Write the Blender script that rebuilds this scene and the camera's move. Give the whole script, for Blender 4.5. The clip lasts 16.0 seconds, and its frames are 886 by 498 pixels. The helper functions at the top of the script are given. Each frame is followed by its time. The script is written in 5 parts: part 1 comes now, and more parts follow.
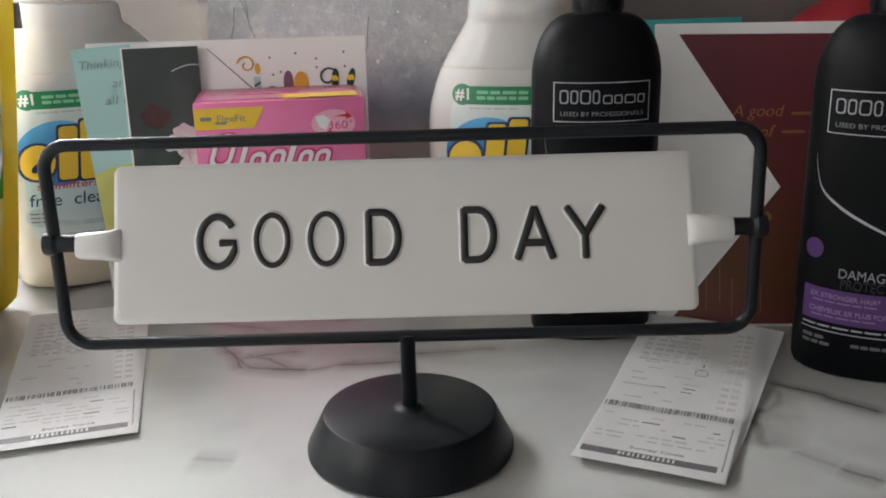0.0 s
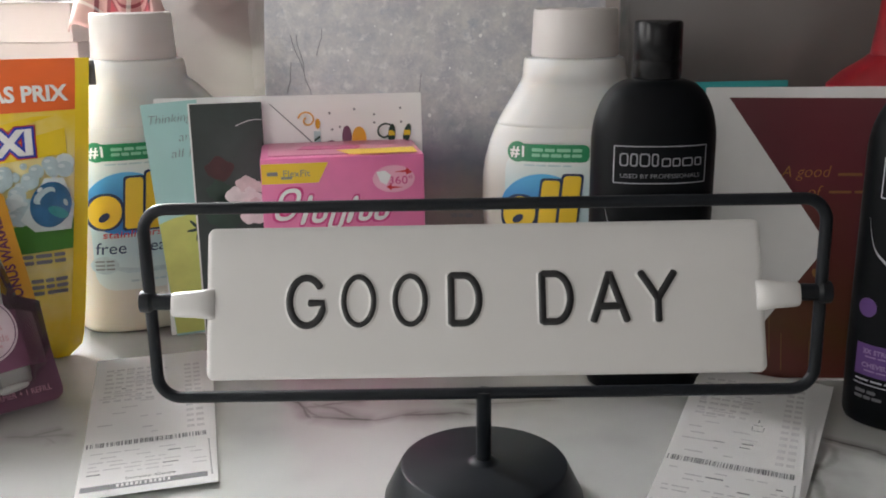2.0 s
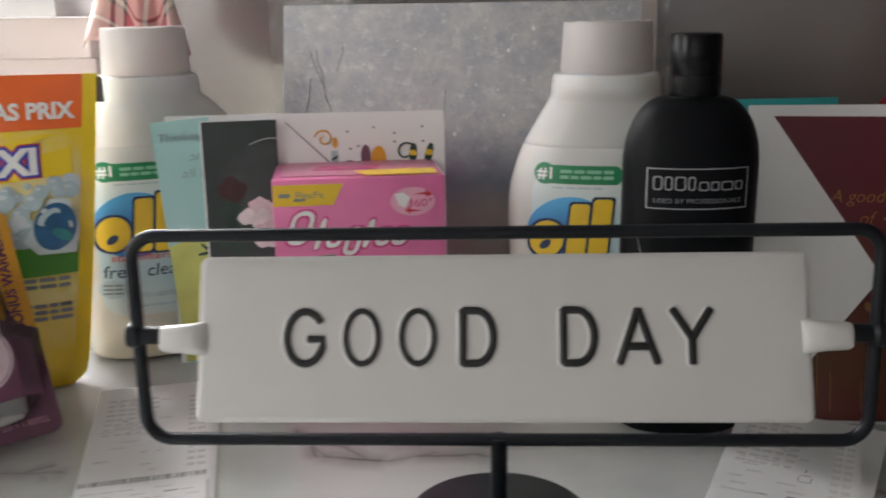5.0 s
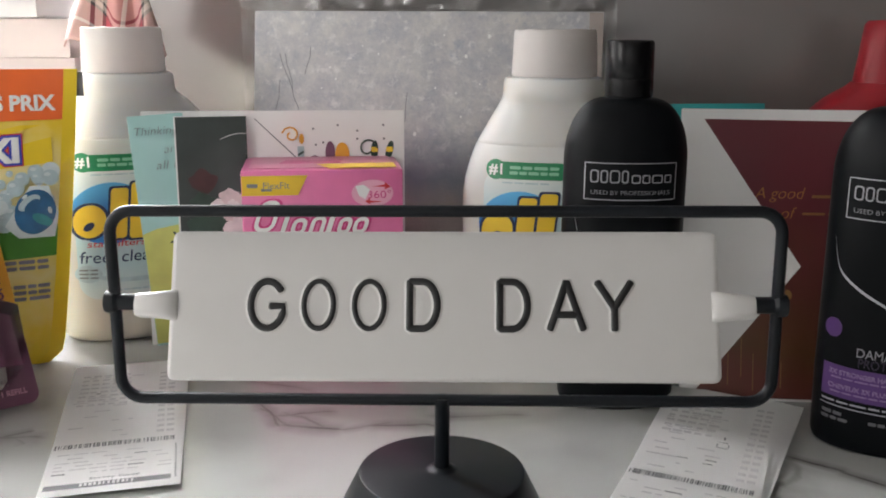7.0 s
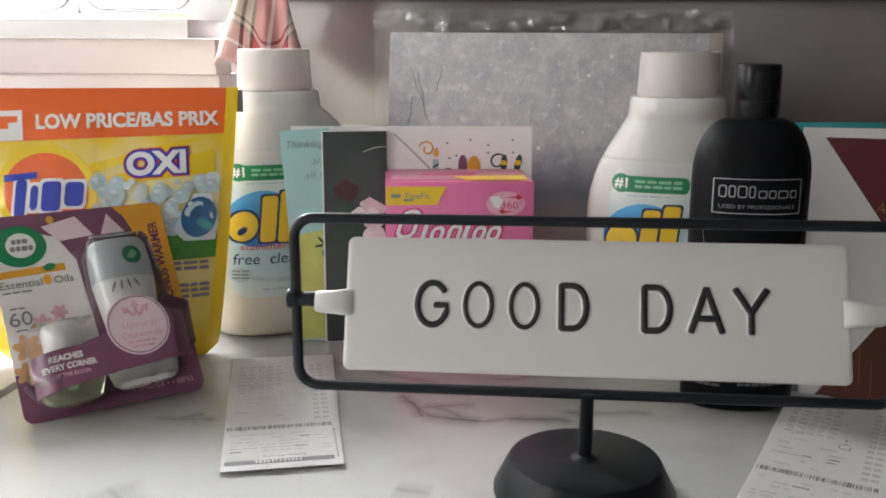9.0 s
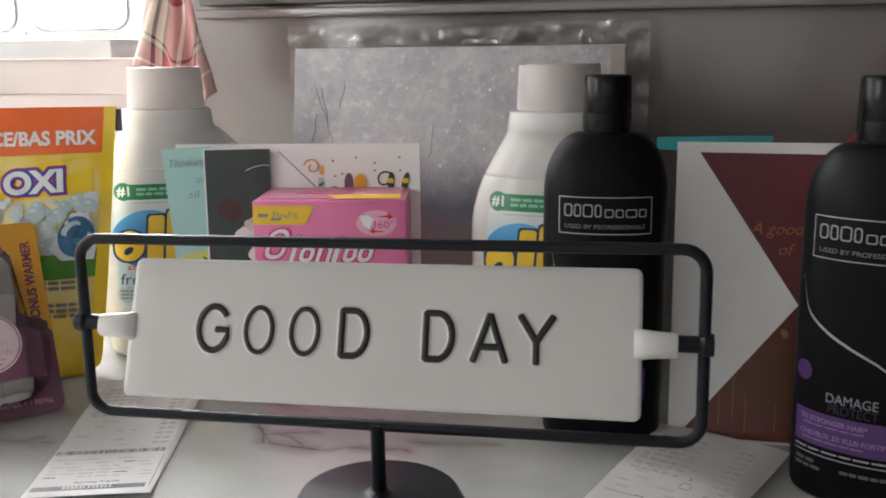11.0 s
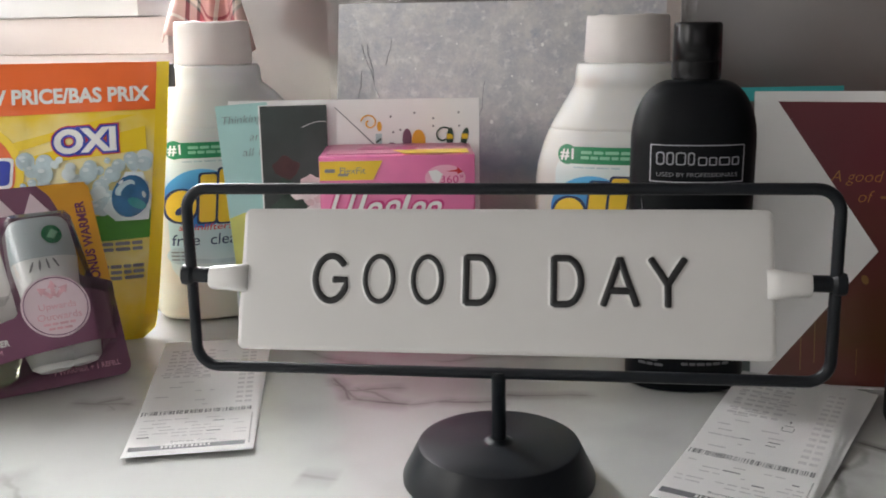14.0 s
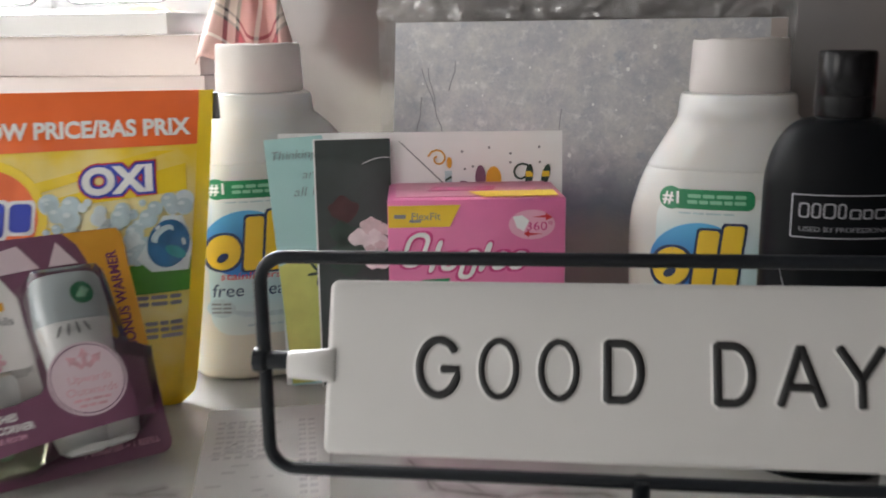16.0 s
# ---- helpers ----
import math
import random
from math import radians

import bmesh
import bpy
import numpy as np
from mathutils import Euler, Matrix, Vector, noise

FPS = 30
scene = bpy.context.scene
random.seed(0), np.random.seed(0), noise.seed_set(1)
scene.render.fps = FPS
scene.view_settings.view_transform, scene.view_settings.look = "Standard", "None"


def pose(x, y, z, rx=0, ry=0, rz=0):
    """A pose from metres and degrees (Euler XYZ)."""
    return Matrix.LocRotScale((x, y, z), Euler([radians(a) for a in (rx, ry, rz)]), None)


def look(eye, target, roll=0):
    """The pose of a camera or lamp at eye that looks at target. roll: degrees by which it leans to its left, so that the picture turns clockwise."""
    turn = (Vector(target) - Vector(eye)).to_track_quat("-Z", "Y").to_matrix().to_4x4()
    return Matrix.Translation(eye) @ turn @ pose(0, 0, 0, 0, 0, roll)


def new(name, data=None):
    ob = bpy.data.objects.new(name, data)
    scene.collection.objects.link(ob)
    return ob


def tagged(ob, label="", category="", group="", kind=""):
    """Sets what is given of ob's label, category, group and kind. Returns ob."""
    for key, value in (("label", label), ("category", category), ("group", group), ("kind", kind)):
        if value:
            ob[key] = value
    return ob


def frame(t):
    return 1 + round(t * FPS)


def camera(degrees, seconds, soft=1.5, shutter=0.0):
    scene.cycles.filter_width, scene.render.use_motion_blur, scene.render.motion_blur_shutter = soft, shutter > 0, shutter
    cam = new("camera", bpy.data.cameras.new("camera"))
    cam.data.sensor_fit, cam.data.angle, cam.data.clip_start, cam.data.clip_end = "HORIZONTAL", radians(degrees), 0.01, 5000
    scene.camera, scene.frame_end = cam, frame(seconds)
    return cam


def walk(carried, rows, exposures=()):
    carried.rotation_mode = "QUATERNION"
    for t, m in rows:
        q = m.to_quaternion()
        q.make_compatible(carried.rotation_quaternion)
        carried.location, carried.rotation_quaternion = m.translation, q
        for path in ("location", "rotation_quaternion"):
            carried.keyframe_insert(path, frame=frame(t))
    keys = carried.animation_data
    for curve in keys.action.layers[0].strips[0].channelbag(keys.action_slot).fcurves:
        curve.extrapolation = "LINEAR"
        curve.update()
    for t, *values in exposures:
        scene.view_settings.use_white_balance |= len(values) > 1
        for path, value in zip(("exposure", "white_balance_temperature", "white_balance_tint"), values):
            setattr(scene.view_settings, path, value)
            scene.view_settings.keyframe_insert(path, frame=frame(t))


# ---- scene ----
cam = camera(50.2, 16.0, soft=1.8, shutter=0.4)
PATH = [
    (0, (0.0698, 0.0580, 0.2654), (-0.0187, 1.9688, -0.3187), -1.19),
    (0.5, (0.0689, 0.0540, 0.2694), (-0.0134, 1.9665, -0.3098), -1.09),
    (1, (0.0669, 0.0580, 0.2685), (-0.0134, 1.9711, -0.3090), -1.09),
    (1.5, (0.0473, 0.0470, 0.2812), (-0.0395, 1.9630, -0.2857), -0.99),
    (2, (0.0296, 0.0380, 0.2898), (-0.0676, 1.9660, -0.2330), -0.67),
    (2.5, (0.0306, 0.0370, 0.2888), (-0.0734, 1.9666, -0.2266), -0.67),
    (3, (0.0295, 0.0370, 0.2858), (-0.0833, 1.9676, -0.2243), -0.77),
    (3.5, (0.0057, 0.0370, 0.2927), (-0.1397, 1.9680, -0.2073), -0.76),
    (4, (0.0006, 0.0400, 0.2909), (-0.1955, 1.9691, -0.1993), -0.86),
    (4.5, (0.0176, 0.0530, 0.2883), (-0.1714, 1.9840, -0.1971), -0.76),
    (5, (0.0425, 0.0850, 0.2854), (-0.1425, 2.0158, -0.2021), -0.86),
    (5.2, (0.0654, 0.1040, 0.2825), (-0.1255, 2.0346, -0.2037), -0.76),
    (7.3, (0.0576, -0.0020, 0.2752), (-0.0665, 1.9422, -0.1775), 0.35),
    (7.5, (0.0408, -0.0257, 0.2728), (-0.0918, 1.9183, -0.1779), 0.26),
    (8, (-0.0120, -0.0692, 0.2854), (-0.1660, 1.8755, -0.1555), 0.28),
    (8.2, (-0.0185, -0.0706, 0.2864), (-0.1847, 1.8728, -0.1562), 0.32),
    (10.3, (0.1468, 0.0500, 0.2935), (-0.3256, 1.9492, -0.1185), -0.39),
    (10.5, (0.1628, 0.0430, 0.2920), (-0.3093, 1.9440, -0.1120), -0.48),
    (11, (0.1906, 0.0310, 0.2849), (-0.2644, 1.9365, -0.1176), -0.69),
    (11.5, (0.2025, 0.0230, 0.2835), (-0.2438, 1.9292, -0.1255), -0.89),
    (12, (0.2001, 0.0480, 0.2736), (-0.1947, 1.9629, -0.1474), -0.91),
    (12.5, (0.1570, 0.0560, 0.2712), (-0.2199, 1.9729, -0.1573), -0.81),
    (13, (0.1383, 0.0300, 0.2799), (-0.2295, 1.9430, -0.1730), -0.92),
    (13.5, (0.1192, 0.0110, 0.2766), (-0.2287, 1.9271, -0.1790), -0.73),
    (14, (0.0899, 0.0130, 0.2686), (-0.2571, 1.9290, -0.1880), -0.83),
    (14.5, (0.0762, 0.0130, 0.2761), (-0.2579, 1.9314, -0.1800), -0.73),
    (15, (0.0386, -0.0030, 0.2895), (-0.2912, 1.9171, -0.1627), -0.63),
    (15.5, (0.0136, -0.0010, 0.2884), (-0.3117, 1.9226, -0.1519), -0.73),
    (16, (0.0063, 0.1070, 0.2817), (-0.3321, 2.0280, -0.1602), -0.72),
]
EXPOSURES = [(0, 0.06), (1.5, 0.10), (3.5, 0.01), (5, -0.10), (7.5, 0.24), (8, 0.2), (10.5, 0.0), (11.5, 0.18), (12.5, 0.31), (13, 0.26), (14, 0.19), (15, 0.12), (16, -0.02)]
walk(cam, [(t, look(eye, target, roll)) for t, eye, target, roll in PATH], EXPOSURES)

# ---- light ----
world = bpy.data.worlds.new("world")
scene.world = world
world.use_nodes = True
sky = world.node_tree.nodes.new("ShaderNodeTexSky")
sky.sky_type, sky.sun_disc = "NISHITA", False
sky.sun_elevation, sky.sun_rotation = radians(35), radians(-30)
world.node_tree.links.new(sky.outputs[0], world.node_tree.nodes["Background"].inputs[0])
world.node_tree.nodes["Background"].inputs[1].default_value = 0.12


def area_lamp(name, m, sx, sy, watts, colour):
    lamp = bpy.data.lights.new(name, "AREA")
    lamp.shape, lamp.size, lamp.size_y, lamp.energy, lamp.color = "RECTANGLE", sx, sy, watts, colour
    ob = new(name, lamp)
    ob.matrix_world = m
    return ob


# daylight in the openings of the window behind the counter and of the wide one across the room; the lamp at the side
# wall is an added fill that brightens the left
area_lamp("window_daylight", look((-0.72, 1.40, 0.74), (-0.62, 0.70, 0.0)), 0.52, 0.6, 106.0, (0.97, 0.98, 1.0))
area_lamp("side_fill_light", look((-1.22, -0.15, 0.52), (-0.30, 0.7, 0.1)), 0.60, 0.70, 6.6, (1.0, 0.970, 0.935))
area_lamp("back_window_daylight", look((-0.50, -2.14, 0.61), (-0.50, 0.0, 0.61)), 1.50, 0.94, 2.8, (0.98, 0.985, 1.0))


# ---- materials ----
def material(name, colour, rough=0.5, metal=0.0, vary=0.06, scale=60.0, bump=0.05, grain=900.0, coat=0.0, **more):
    """A plain surface with soft variation at two scales and a fine grain."""
    m = bpy.data.materials.new(name)
    m.use_nodes = True
    nt = m.node_tree
    b = nt.nodes["Principled BSDF"]
    co = nt.nodes.new("ShaderNodeTexCoord")
    big = nt.nodes.new("ShaderNodeTexNoise")
    big.inputs["Scale"].default_value, big.inputs["Detail"].default_value = scale, 4.0
    fine = nt.nodes.new("ShaderNodeTexNoise")
    fine.inputs["Scale"].default_value = grain
    nt.links.new(co.outputs["Object"], big.inputs["Vector"])
    nt.links.new(co.outputs["Object"], fine.inputs["Vector"])
    mix = nt.nodes.new("ShaderNodeMix")
    mix.data_type = "RGBA"
    mix.inputs[6].default_value = (*[max(0.0, c * (1 - vary)) for c in colour], 1)
    mix.inputs[7].default_value = (*[min(1.0, c * (1 + vary)) for c in colour], 1)
    nt.links.new(big.outputs["Fac"], mix.inputs[0])
    nt.links.new(mix.outputs[2], b.inputs["Base Color"])
    rr = nt.nodes.new("ShaderNodeMapRange")
    rr.inputs["To Min"].default_value, rr.inputs["To Max"].default_value = max(0.02, rough * 0.95), min(1.0, rough * 1.05)
    nt.links.new(big.outputs["Fac"], rr.inputs["Value"])
    nt.links.new(rr.outputs[0], b.inputs["Roughness"])
    if bump:
        bp = nt.nodes.new("ShaderNodeBump")
        bp.inputs["Strength"].default_value, bp.inputs["Distance"].default_value = bump, 0.001
        nt.links.new(fine.outputs["Fac"], bp.inputs["Height"])
        nt.links.new(bp.outputs[0], b.inputs["Normal"])
    b.inputs["Metallic"].default_value = metal
    b.inputs["Coat Weight"].default_value = coat
    for key, value in more.items():
        b.inputs[key.replace("_", " ")].default_value = value
    return m


def glowing(name, colour, strength):
    m = bpy.data.materials.new(name)
    m.use_nodes = True
    nt = m.node_tree
    nt.nodes.remove(nt.nodes["Principled BSDF"])
    e = nt.nodes.new("ShaderNodeEmission")
    e.inputs[0].default_value, e.inputs[1].default_value = (*colour, 1), strength
    nt.links.new(e.outputs[0], nt.nodes["Material Output"].inputs[0])
    return m


def ramp_material(name, stops, axis, lo, hi, rough=0.4, wobble=0.0, scale=40.0, coat=0.0):
    """Printed colours that run along one local axis, with an uneven edge."""
    m = bpy.data.materials.new(name)
    m.use_nodes = True
    nt = m.node_tree
    b = nt.nodes["Principled BSDF"]
    co = nt.nodes.new("ShaderNodeTexCoord")
    sep = nt.nodes.new("ShaderNodeSeparateXYZ")
    nt.links.new(co.outputs["Object"], sep.inputs[0])
    mr = nt.nodes.new("ShaderNodeMapRange")
    mr.inputs["From Min"].default_value, mr.inputs["From Max"].default_value = lo, hi
    nt.links.new(sep.outputs[axis], mr.inputs["Value"])
    nz = nt.nodes.new("ShaderNodeTexNoise")
    nz.inputs["Scale"].default_value, nz.inputs["Detail"].default_value = scale, 5.0
    nt.links.new(co.outputs["Object"], nz.inputs["Vector"])
    add = nt.nodes.new("ShaderNodeMath")
    add.operation = "MULTIPLY_ADD"
    nt.links.new(nz.outputs["Fac"], add.inputs[0])
    add.inputs[1].default_value = wobble
    nt.links.new(mr.outputs[0], add.inputs[2])
    ramp = nt.nodes.new("ShaderNodeValToRGB")
    while len(ramp.color_ramp.elements) < len(stops):
        ramp.color_ramp.elements.new(0.5)
    for el, (at, colour) in zip(ramp.color_ramp.elements, stops):
        el.position, el.color = at, (*colour, 1)
    nt.links.new(add.outputs[0], ramp.inputs[0])
    nt.links.new(ramp.outputs[0], b.inputs["Base Color"])
    b.inputs["Roughness"].default_value = rough
    b.inputs["Coat Weight"].default_value = coat
    return m


# translucent white plastic; the cream low down is liquid behind it plus painted-in yellow bounce light
JUG = ramp_material("white_jug_plastic", [(0.0, (0.72, 0.655, 0.52)), (0.35, (0.71, 0.68, 0.60)), (0.75, (0.70, 0.69, 0.665)), (1.0, (0.70, 0.695, 0.68))], 2, 0.0, 0.24, 0.19, 0.08, 12)
BLACK_METAL = material("black_powder_coat", (0.007, 0.009, 0.012), 0.38, vary=0.2, bump=0.06, Specular_IOR_Level=0.28)
ENAMEL = material("white_enamel", (0.66, 0.648, 0.63), 0.34, vary=0.02, bump=0.0, scale=25)
INK = material("black_enamel_paint", (0.014, 0.014, 0.015), 0.35, vary=0.1)
SHAMPOO_BLACK = material("matte_black_plastic", (0.003, 0.0038, 0.005), 0.44, vary=0.1, bump=0.03, Specular_IOR_Level=0.15)
CAP_BLACK = material("glossy_black_plastic", (0.004, 0.004, 0.005), 0.24, vary=0.1, bump=0.0, Specular_IOR_Level=0.28)
LOGO_GREY = material("dim_silver_print", (0.34, 0.34, 0.36), 0.4, vary=0.05)
DIM_SILVER = material("worn_silver_print", (0.20, 0.20, 0.215), 0.4, vary=0.1)
SILVER = material("silver_print", (0.50, 0.50, 0.53), 0.35, metal=0.3, vary=0.05)
LILAC = material("lilac_print", (0.30, 0.20, 0.38), 0.4, vary=0.05)
PURPLE = material("purple_print", (0.11, 0.040, 0.20), 0.4, vary=0.1)
DIM_PURPLE = material("dim_purple_print", (0.022, 0.012, 0.036), 0.4, vary=0.1)
jug_shader = JUG.node_tree.nodes["Principled BSDF"]
jug_shader.inputs["Subsurface Weight"].default_value, jug_shader.inputs["Subsurface Scale"].default_value = 0.55, 0.03
jug_shader.inputs["Subsurface Radius"].default_value = (1.0, 0.85, 0.7)
MILKY = material("milky_cap_plastic", (0.76, 0.715, 0.69), 0.32, vary=0.03, bump=0.02, Transmission_Weight=0.30)
GREEN = material("green_print", (0.01, 0.22, 0.085), 0.35, vary=0.12, scale=120)
PALE_GREEN = material("pale_green_print", (0.25, 0.55, 0.35), 0.4)
WHITE_INK = material("white_print", (0.82, 0.82, 0.80), 0.4, vary=0.03)
YELLOW = material("yellow_print", (0.83, 0.55, 0.03), 0.35, vary=0.06)
NAVY = material("navy_print", (0.01, 0.025, 0.09), 0.35)
BLUE = ramp_material("blue_oval_print", [(0.0, (0.03, 0.25, 0.62)), (0.45, (0.01, 0.10, 0.42)), (1.0, (0.10, 0.45, 0.75))], 2, 0.085, 0.150, 0.3, 0.1)
MINT_LABEL = ramp_material("pale_blue_label", [(0.0, (0.75, 0.75, 0.68)), (0.35, (0.50, 0.66, 0.68)), (0.75, (0.55, 0.70, 0.72)), (1.0, (0.76, 0.77, 0.74))], 2, 0.03, 0.165, 0.32, 0.05)
RED_INK = material("red_print", (0.60, 0.02, 0.03), 0.4)
PINK = material("pink_carton", (0.78, 0.19, 0.40), 0.32, vary=0.22, scale=22, coat=0.3)
PINK_DEEP = material("deep_pink_carton", (0.62, 0.05, 0.22), 0.32, vary=0.15, scale=22, coat=0.3)
BADGE_PINK = material("badge_pink_print", (0.78, 0.64, 0.69), 0.4, vary=0.04)
PALE_PINK = material("pale_pink_print", (0.82, 0.42, 0.55), 0.4, vary=0.08)
DRY_LEAF = material("dried_leaf", (0.62, 0.47, 0.32), 0.7, vary=0.35, scale=90)
BARE_CANVAS = material("bare_canvas_edge", (0.36, 0.31, 0.285), 0.7, vary=0.1, scale=60)
TWIG = material("slate_brush_stroke", (0.27, 0.27, 0.30), 0.6)
TOP_PINK = material("dusty_pink_carton", (0.60, 0.21, 0.32), 0.35, vary=0.3, scale=40)
ROSE_SHADE = material("shaded_petal_print", (0.64, 0.56, 0.55), 0.5, vary=0.25, scale=150)
OLD_GOLD = material("tarnished_gold_print", (0.30, 0.17, 0.06), 0.42, metal=0.3, vary=0.2)
DIM_INK = material("worn_grey_print", (0.13, 0.13, 0.14), 0.5, bump=0.0)
GREY_INK = material("grey_print", (0.22, 0.22, 0.23), 0.5, bump=0.0)
FAINT_INK = material("faint_thermal_print", (0.63, 0.62, 0.625), 0.6, bump=0.0, vary=0.2, scale=300)
THERMAL_INK = material("thermal_print", (0.13, 0.13, 0.14), 0.6, bump=0.0, vary=0.4, scale=400)
PAPER = material("thermal_paper", (0.86, 0.855, 0.845), 0.55, vary=0.03, bump=0.0)
CARD_WHITE = material("white_card", (0.85, 0.845, 0.835), 0.55, vary=0.02, bump=0.06)
TEAL_CARD = material("teal_card", (0.38, 0.63, 0.61), 0.6, vary=0.05, scale=20)
TEAL_DEEP = material("deep_teal_paper", (0.03, 0.33, 0.34), 0.55, vary=0.06)
LIME = material("lime_print", (0.58, 0.62, 0.17), 0.5, vary=0.25, scale=45)
PHOTO_DARK = material("dark_photo_print", (0.030, 0.042, 0.038), 0.35, vary=0.6, scale=25, coat=0.2)
ROSE_WHITE = material("white_petal_print", (0.76, 0.74, 0.72), 0.5, vary=0.25, scale=120)
ROSE_RED = material("dim_red_petal_print", (0.060, 0.020, 0.020), 0.5, vary=0.5, scale=70)
LEAF = material("dark_leaf_print", (0.026, 0.058, 0.040), 0.5, vary=0.4, scale=70)
BROWN_CARD = ramp_material("brown_card_print", [(0.0, (0.135, 0.043, 0.016)), (0.30, (0.118, 0.052, 0.017)), (0.50, (0.150, 0.034, 0.030)), (0.68, (0.110, 0.047, 0.017)), (1.0, (0.142, 0.027, 0.036))], 2, -0.05, 0.25, 0.36, 0.8, 11)
GOLD = material("gold_script", (0.46, 0.23, 0.06), 0.4, metal=0.3)
RED_PLASTIC = material("red_plastic", (0.34, 0.010, 0.020), 0.45, vary=0.08)
ORANGE = material("orange_print", (0.84, 0.145, 0.02), 0.30, vary=0.06, coat=0.3)
POUCH_YELLOW = ramp_material("yellow_film_print", [(0.0, (0.60, 0.42, 0.02)), (0.35, (0.84, 0.62, 0.03)), (0.52, (0.86, 0.76, 0.30)), (0.66, (0.84, 0.66, 0.08)), (0.80, (0.86, 0.79, 0.45)), (1.0, (0.85, 0.60, 0.03))], 2, -0.02, 0.25, 0.26, 0.35, 22, coat=0.4)
# unseen back film, made pale only to keep yellow bounce light off the jug
POUCH_BACK = material("pale_film", (0.70, 0.66, 0.55), 0.3, vary=0.06, scale=30)
FILM_YELLOW = material("yellow_film", (0.86, 0.62, 0.02), 0.25, vary=0.08, scale=30, coat=0.4)
POUCH_GREEN = material("green_film_print", (0.06, 0.26, 0.02), 0.3, vary=0.3, scale=40)
BUBBLE = material("pale_blue_bubble_print", (0.46, 0.58, 0.60), 0.3, vary=0.3, scale=130, coat=0.3)
BUBBLE_LIGHT = material("light_bubble_print", (0.66, 0.74, 0.74), 0.3, vary=0.15, scale=130)
POD_BLUE = material("blue_pod_print", (0.02, 0.12, 0.26), 0.25, vary=0.5, scale=90, coat=0.4)
POD_TEAL = material("teal_pod_print", (0.03, 0.24, 0.26), 0.25, vary=0.4, scale=120)
LOGO_BLUE = material("royal_blue_print", (0.025, 0.05, 0.42), 0.3, vary=0.08)
PLUM = material("plum_card_print", (0.205, 0.078, 0.140), 0.38, vary=0.12, coat=0.2)
MUSTARD = material("mustard_print", (0.74, 0.36, 0.03), 0.4, vary=0.06)
PLUM_INK = material("plum_print", (0.16, 0.035, 0.12), 0.4)
WARMER_WHITE = material("white_warmer_plastic", (0.83, 0.83, 0.82), 0.3, vary=0.03)
WARMER_GREY = material("blue_grey_warmer_plastic", (0.52, 0.58, 0.60), 0.35, vary=0.04)
BLOSSOM = material("blossom_print", (0.82, 0.42, 0.20), 0.45, vary=0.45, scale=90)
BLOSSOM_PINK = material("pink_blossom_print", (0.72, 0.42, 0.48), 0.45, vary=0.4, scale=110)
PANEL_CREAM = material("cream_card_print", (0.80, 0.765, 0.745), 0.4, vary=0.08, scale=50)
OIL = material("pale_green_oil", (0.86, 0.90, 0.66), 0.06, vary=0.04, bump=0.0, Transmission_Weight=0.78, IOR=1.35)


def film_material(name, rough, extra, share=1.0):
    """Thin clear plastic: it lets the view through and shines by Fresnel."""
    m = bpy.data.materials.new(name)
    m.use_nodes = True
    nt = m.node_tree
    nt.nodes.remove(nt.nodes["Principled BSDF"])
    see = nt.nodes.new("ShaderNodeBsdfTransparent")
    see.inputs[0].default_value = (0.97, 0.97, 0.97, 1)
    shine = nt.nodes.new("ShaderNodeBsdfGlossy")
    shine.inputs["Roughness"].default_value = rough
    fr = nt.nodes.new("ShaderNodeFresnel")
    fr.inputs["IOR"].default_value = 1.5
    add = nt.nodes.new("ShaderNodeMath")
    add.operation = "MULTIPLY_ADD"
    add.inputs[1].default_value, add.inputs[2].default_value = share, extra
    nt.links.new(fr.outputs[0], add.inputs[0])
    mix = nt.nodes.new("ShaderNodeMixShader")
    nt.links.new(add.outputs[0], mix.inputs[0])
    nt.links.new(see.outputs[0], mix.inputs[1])
    nt.links.new(shine.outputs[0], mix.inputs[2])
    nt.links.new(mix.outputs[0], nt.nodes["Material Output"].inputs[0])
    return m


WRAP = film_material("clear_crinkled_film", 0.22, 0.12)
CLEAR = film_material("clear_blister_plastic", 0.08, 0.035, 1.0)
WINDOW_WHITE = material("white_window_paint", (0.78, 0.78, 0.78), 0.4, vary=0.03, scale=12)
SILL_PAINT = material("white_sill_paint", (0.76, 0.76, 0.77), 0.35, vary=0.04, scale=12)
SEAL = material("grey_window_seal", (0.22, 0.22, 0.22), 0.5)
CREAM_WALL = material("cream_painted_wall", (0.68, 0.60, 0.585), 0.30, vary=0.04, scale=6, bump=0.05, grain=200)
GREY_WALL = material("glossy_grey_wall_paint", (0.225, 0.200, 0.188), 0.22, vary=0.10, scale=5, bump=0.08, grain=60, Specular_IOR_Level=0.9)
EAST_PAINT = material("brown_grey_wall_paint", (0.22, 0.19, 0.17), 0.7, vary=0.05, scale=4)
ROOM_PAINT = material("room_wall_paint", (0.55, 0.52, 0.50), 0.7, vary=0.03, scale=4)
CEILING_PAINT = material("ceiling_paint", (0.75, 0.74, 0.72), 0.8, vary=0.02, scale=4)
FLOOR_WOOD = material("brown_floor", (0.16, 0.10, 0.07), 0.5, vary=0.3, scale=6)
DARK_PANEL = material("dark_taupe_panel_paint", (0.15, 0.136, 0.128), 0.45, vary=0.08, scale=5)
DARK_SIDE = material("dark_cabinet_side", (0.05, 0.05, 0.055), 0.5)


